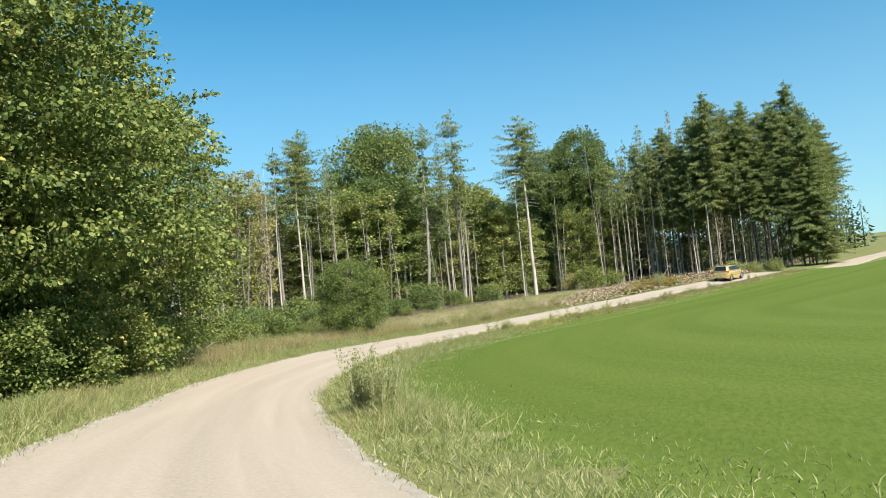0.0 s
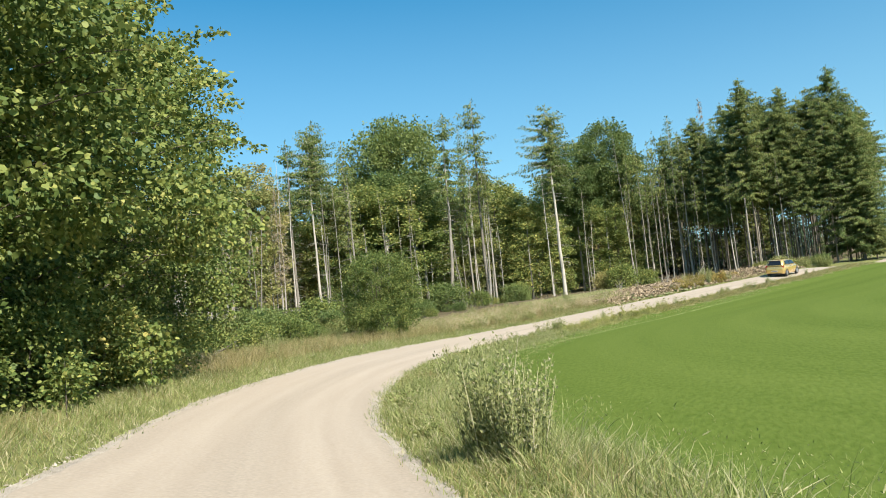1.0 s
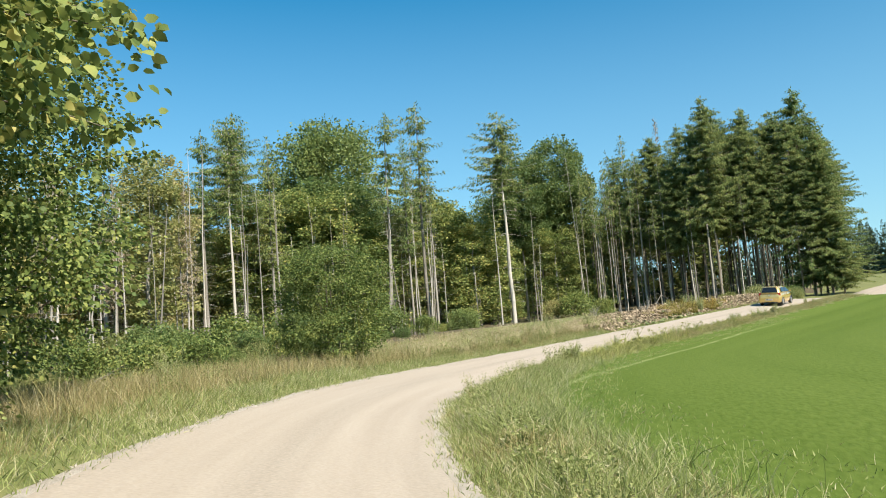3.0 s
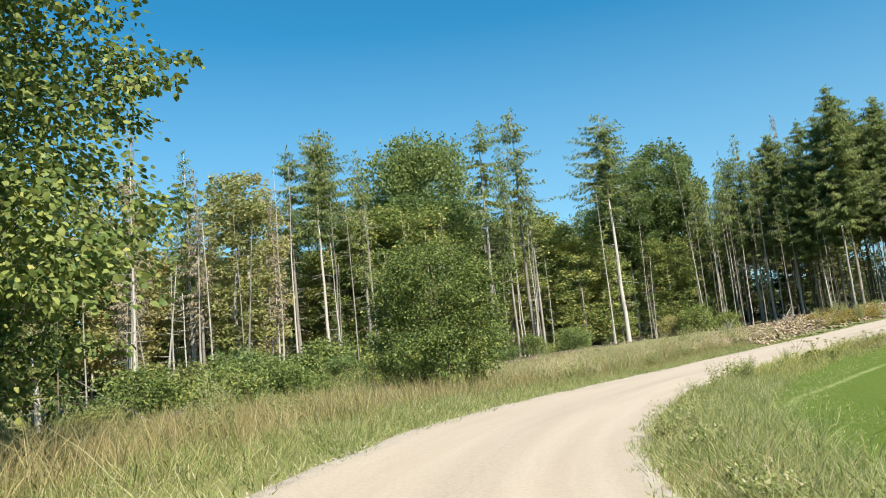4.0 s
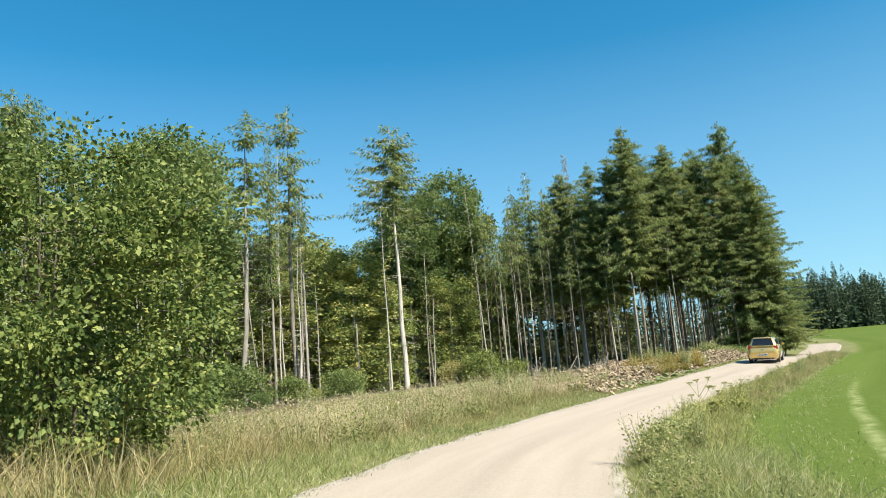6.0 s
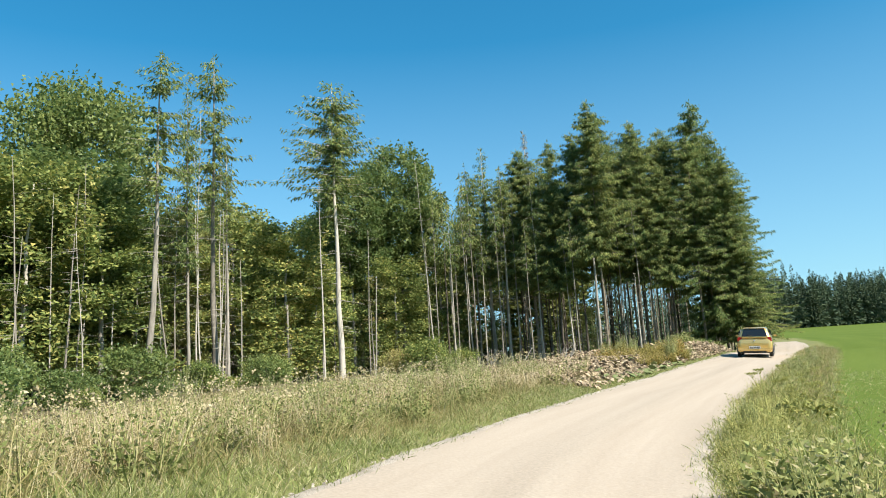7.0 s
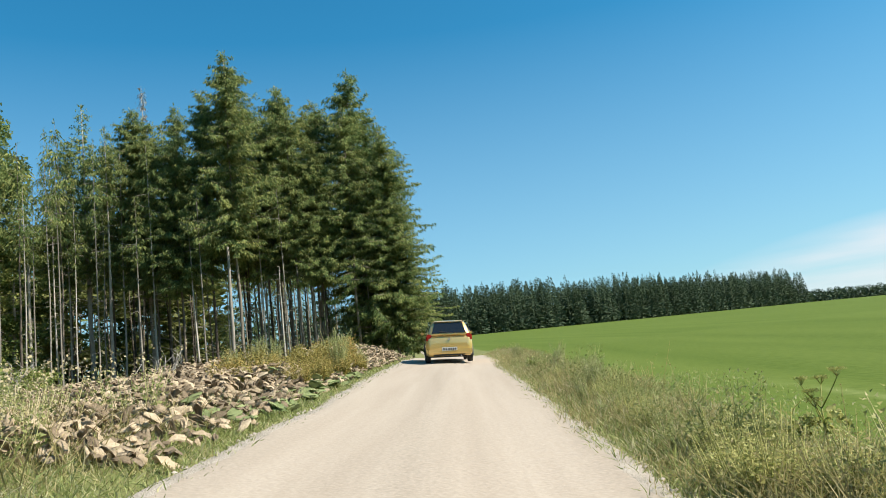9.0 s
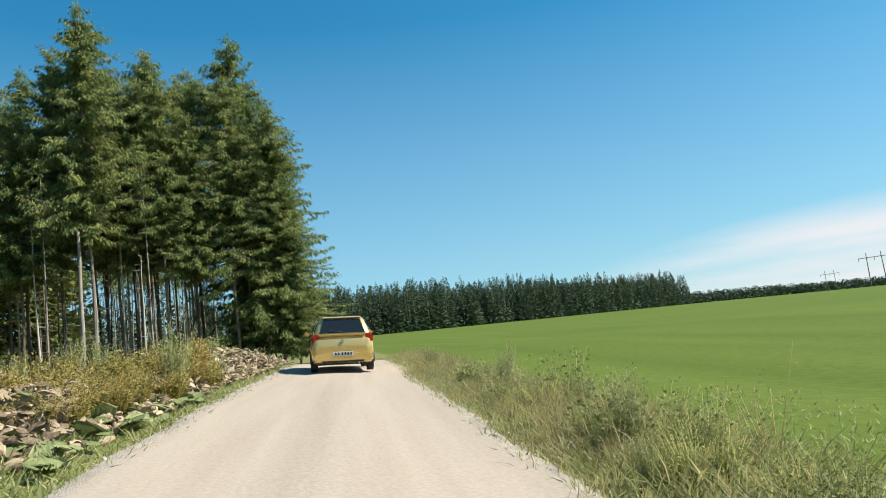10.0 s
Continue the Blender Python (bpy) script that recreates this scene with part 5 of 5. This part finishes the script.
# dead shrubs before the dark stand
for q, (x, y, h) in enumerate(((-10.2, 78.9, 1.05), (-14.0, 76.5, 0.9))):
    rng = np.random.default_rng(640 + q)
    s = Soup()
    for _ in range(7):
        a = rng.uniform(0, 6.28)
        stem = limb(np.array([0, 0, -0.05]), np.array([math.cos(a) * 0.45, math.sin(a) * 0.45, 1]), h * rng.uniform(0.6, 1.0), 0.05, 5) + np.cumsum(rng.normal(size=(5, 3)) * 0.03, axis=0)
        s.tube(stem, np.linspace(0.02, 0.006, 5), 4)
        for k in (1, 2, 3, 3, 4):
            b = rng.uniform(0, 6.28)
            s.tube(limb(stem[k], np.array([math.cos(b), math.sin(b), 0.7]), h * rng.uniform(0.15, 0.4), 0.1, 3), [0.01, 0.007, 0.003], 3)
    ob = tagged(new("dead_shrub", smooth(s.mesh("dead_shrub", M_BARK))), "leafless pale dead shrub beside the withered leaves", "dead shrub")
    ob.matrix_world = pose(x, y, float(land(x, y)[0]), 0, 0, 40 * q)

# ---- the car ahead ----
M_PAINT = plain("gold_paint", (0.68, 0.48, 0.17), 0.25, 0.55, 1.0)
# pale roof edge: dust and the sky's reflection, both mixed into the colour
M_ROOF_SHEEN = plain("dusty_sheen_paint", (0.6, 0.5, 0.33), 0.5, 0.2, 0.3)
M_GLASS = plain("dark_glass", (0.012, 0.014, 0.016), 0.06, 0.0, 0.3)
M_RUBBER = plain("rubber", (0.02, 0.02, 0.02), 0.85)
M_RIM = plain("wheel_cover", (0.45, 0.45, 0.46), 0.35, 0.8)
M_LAMP = plain("red_lamp", (0.32, 0.018, 0.012), 0.2, 0.0, 0.5)
M_BLACK = plain("black_plastic", (0.025, 0.025, 0.027), 0.6)
M_WHITE = plain("plate_white", (0.6, 0.6, 0.57), 0.4)


def loft(rings, close=True):
    bm = bmesh.new()
    vs = [[bm.verts.new(p) for p in ring] for ring in rings]
    k = len(rings[0])
    for a, b in zip(vs, vs[1:]):
        for j in range(k if close else k - 1):
            bm.faces.new((a[j], a[(j + 1) % k], b[(j + 1) % k], b[j]))
    if close:
        bm.faces.new(vs[0][::-1])
        bm.faces.new(vs[-1])
    bmesh.ops.remove_doubles(bm, verts=bm.verts, dist=1e-4)
    bmesh.ops.recalc_face_normals(bm, faces=bm.faces)
    for fc in bm.faces:
        fc.smooth = True
    return bm


def block(cx, cy, cz, sx, sy, sz, bevel=0.02, taper=1.0):
    bm = bmesh.new()
    bmesh.ops.create_cube(bm, size=1)
    for v in bm.verts:
        f = taper if v.co.z > 0 else 1
        v.co = Vector((cx + v.co.x * sx * f, cy + v.co.y * sy * f, cz + v.co.z * sz))
    if bevel:
        bmesh.ops.bevel(bm, geom=bm.edges[:], offset=bevel, segments=2, affect="EDGES")
    return bm


def sheet(corners, thick, normal):
    """A thin plate over four corners."""
    bm = bmesh.new()
    n_ = Vector(normal).normalized() * thick
    a = [bm.verts.new(Vector(c)) for c in corners]
    b = [bm.verts.new(Vector(c) + n_) for c in corners]
    k = len(a)
    bm.faces.new(a[::-1])
    bm.faces.new(b)
    for j in range(k):
        bm.faces.new((a[j], a[(j + 1) % k], b[(j + 1) % k], b[j]))
    bmesh.ops.recalc_face_normals(bm, faces=bm.faces)
    return bm


def wheel(cx, cy, parent):
    def disc(r0, r1, w0, w1):
        rings = []
        for x, r in ((-w0, r0), (-w0 * 0.9, r1), (w0 * 0.9, r1), (w1, r0)):
            rings.append([(cx + x, cy + r * math.cos(t), 0.29 + r * math.sin(t)) for t in np.linspace(0, 6.283, 24, endpoint=False)])
        return loft(rings)
    ob = new("wheel")
    ob.parent = parent
    part("tyre", (disc(0.25, 0.29, 0.09, 0.09), M_RUBBER), ob)
    part("rim", (disc(0.12, 0.2, 0.096, 0.1), M_RIM), ob)


def hatchback():
    car = thing("car", "dusty gold three-door hatchback on the gravel road", "car")
    st = [(-1.84, 0.66, 0.3, 0.62), (-1.82, 0.74, 0.28, 0.84), (-1.74, 0.79, 0.24, 0.93), (-1.4, 0.825, 0.2, 0.96), (-0.6, 0.83, 0.19, 0.96), (0.5, 0.83, 0.19, 0.95), (1.05, 0.815, 0.2, 0.93), (1.5, 0.77, 0.22, 0.82), (1.72, 0.69, 0.26, 0.7), (1.8, 0.56, 0.32, 0.58)]
    rings = []
    for y, w, lo, hi in st:
        half = [(0.0, lo), (w * 0.9, lo), (w * 0.97, lo + 0.07), (w, lo + 0.45 * (hi - lo)), (w * 0.99, lo + 0.72 * (hi - lo)), (w * 0.94, hi - 0.03), (w * 0.86, hi), (0.0, hi + 0.02)]
        rings.append([(x, y, z) for x, z in half] + [(-x, y, z) for x, z in half[-2:0:-1]])
    part("body", (loft(rings), M_PAINT), car)
    st = [(-1.76, 0.93, 0.7, 0.6), (-1.7, 1.08, 0.74, 0.6), (-1.54, 1.36, 0.75, 0.56), (-1.42, 1.41, 0.76, 0.55), (-0.6, 1.44, 0.77, 0.56), (0.05, 1.42, 0.77, 0.55), (0.35, 1.35, 0.76, 0.56), (1.05, 0.94, 0.72, 0.66)]
    rings = []
    for y, zr, wb, wr in st:
        half = [(wb, 0.92), (wb + (wr - wb) * 0.5 + 0.015, 0.92 + (zr - 0.92) * 0.5), (wr, zr - 0.045 * (zr - 0.9)), (wr * 0.86, zr), (0, zr + 0.012)]
        rings.append([(x, y, z) for x, z in half] + [(-x, y, z) for x, z in half[-2::-1]])
    part("cabin", (loft(rings, True), M_PAINT), car)
    part("rear_window", (sheet([(-0.58, -1.732, 1.0), (0.58, -1.732, 1.0), (0.47, -1.572, 1.345), (-0.47, -1.572, 1.345)], 0.022, (0, -0.9, 0.42)), M_GLASS), car, "dark tinted rear window")
    part("wiper", (sheet([(-0.02, -1.765, 1.02), (0.02, -1.765, 1.02), (-0.3, -1.745, 1.07), (-0.33, -1.745, 1.06)], 0.02, (0, -0.9, 0.42)), M_BLACK), car, "black rear wiper")
    part("windscreen", (sheet([(-0.6, 1.0, 1.0), (0.6, 1.0, 1.0), (0.5, 0.4, 1.33), (-0.5, 0.4, 1.33)], 0.02, (0, 0.55, 0.83)), M_GLASS), car)
    for sx in (-1, 1):
        side = (sx * 0.92, 0, 0.38)
        for name, pts in (("door_window", [(0.775, -0.35, 0.99), (0.77, 0.72, 0.99), (0.665, 0.3, 1.28), (0.625, -0.4, 1.34)]), ("quarter_window", [(0.77, -1.32, 1.03), (0.775, -0.43, 0.99), (0.63, -0.46, 1.34), (0.645, -1.22, 1.3)])):
            part(name, (sheet([(sx * x, y, z) for x, y, z in pts], 0.025, side), M_GLASS), car)
        part("tail_lamp", (block(sx * 0.675, -1.735, 0.855, 0.24, 0.16, 0.25, 0.04, 0.82), M_LAMP), car, "red tail lamp")
        part("head_lamp", (block(sx * 0.6, 1.62, 0.66, 0.24, 0.2, 0.14, 0.04), M_WHITE), car)
        part("door_mirror", (block(sx * 0.9, 0.62, 1.0, 0.14, 0.09, 0.12, 0.03), M_PAINT), car)
        part("door_handle", (block(sx * 0.832, -0.2, 0.84, 0.02, 0.16, 0.035, 0.008), M_BLACK), car)
        for cy in (-1.17, 1.2):
            rings = []
            for r_, x in ((0.345, 0.79), (0.34, 0.838), (0.27, 0.838)):
                rings.append([(sx * x, cy + r_ * math.cos(t), 0.29 + r_ * math.sin(t)) for t in np.linspace(-0.2, 3.34, 16)])
            part("wheel_arch", (loft(rings, False), M_BLACK), car)
            wheel(sx * 0.73, cy, car)
    part("bumper", (block(0, -1.81, 0.4, 1.56, 0.16, 0.26, 0.07), M_PAINT), car)
    part("underbody", (block(0, 0.05, 0.24, 1.4, 3.2, 0.12, 0.03), M_BLACK), car)
    part("valance", (block(0, -1.8, 0.28, 1.1, 0.1, 0.06, 0.02), M_BLACK), car)
    plate = part("number_plate", (block(0, -1.895, 0.47, 0.52, 0.02, 0.115, 0.004), M_WHITE), car, "white plate with dark bars")
    for q in range(6):
        part("bar", (block(-0.19 + 0.075 * q + (0.02 if q > 1 else 0), -1.912, 0.47, 0.045, 0.006, 0.07, 0), M_BLACK), plate)
    part("badge", (block(0, -1.845, 0.8, 0.09, 0.02, 0.06, 0.008), M_RIM), car)
    part("roof_spoiler", (block(0, -1.52, 1.408, 1.02, 0.2, 0.035, 0.012, 0.94), M_ROOF_SHEEN), car, "roof edge paled by dust and painted sky sheen")
    part("tailgate_step", (block(0, -1.8, 0.965, 1.2, 0.08, 0.03, 0.012), M_PAINT), car)
    part("exhaust", (block(0.4, -1.85, 0.24, 0.05, 0.12, 0.05, 0.015), M_RIM), car)
    return car


car = hatchback()
CX, CY = -0.3, 81.1
zc = float(land(CX, CY)[0])
car.matrix_world = pose(CX, CY, zc + 0.05, 3.6, 3.7, -23.0)
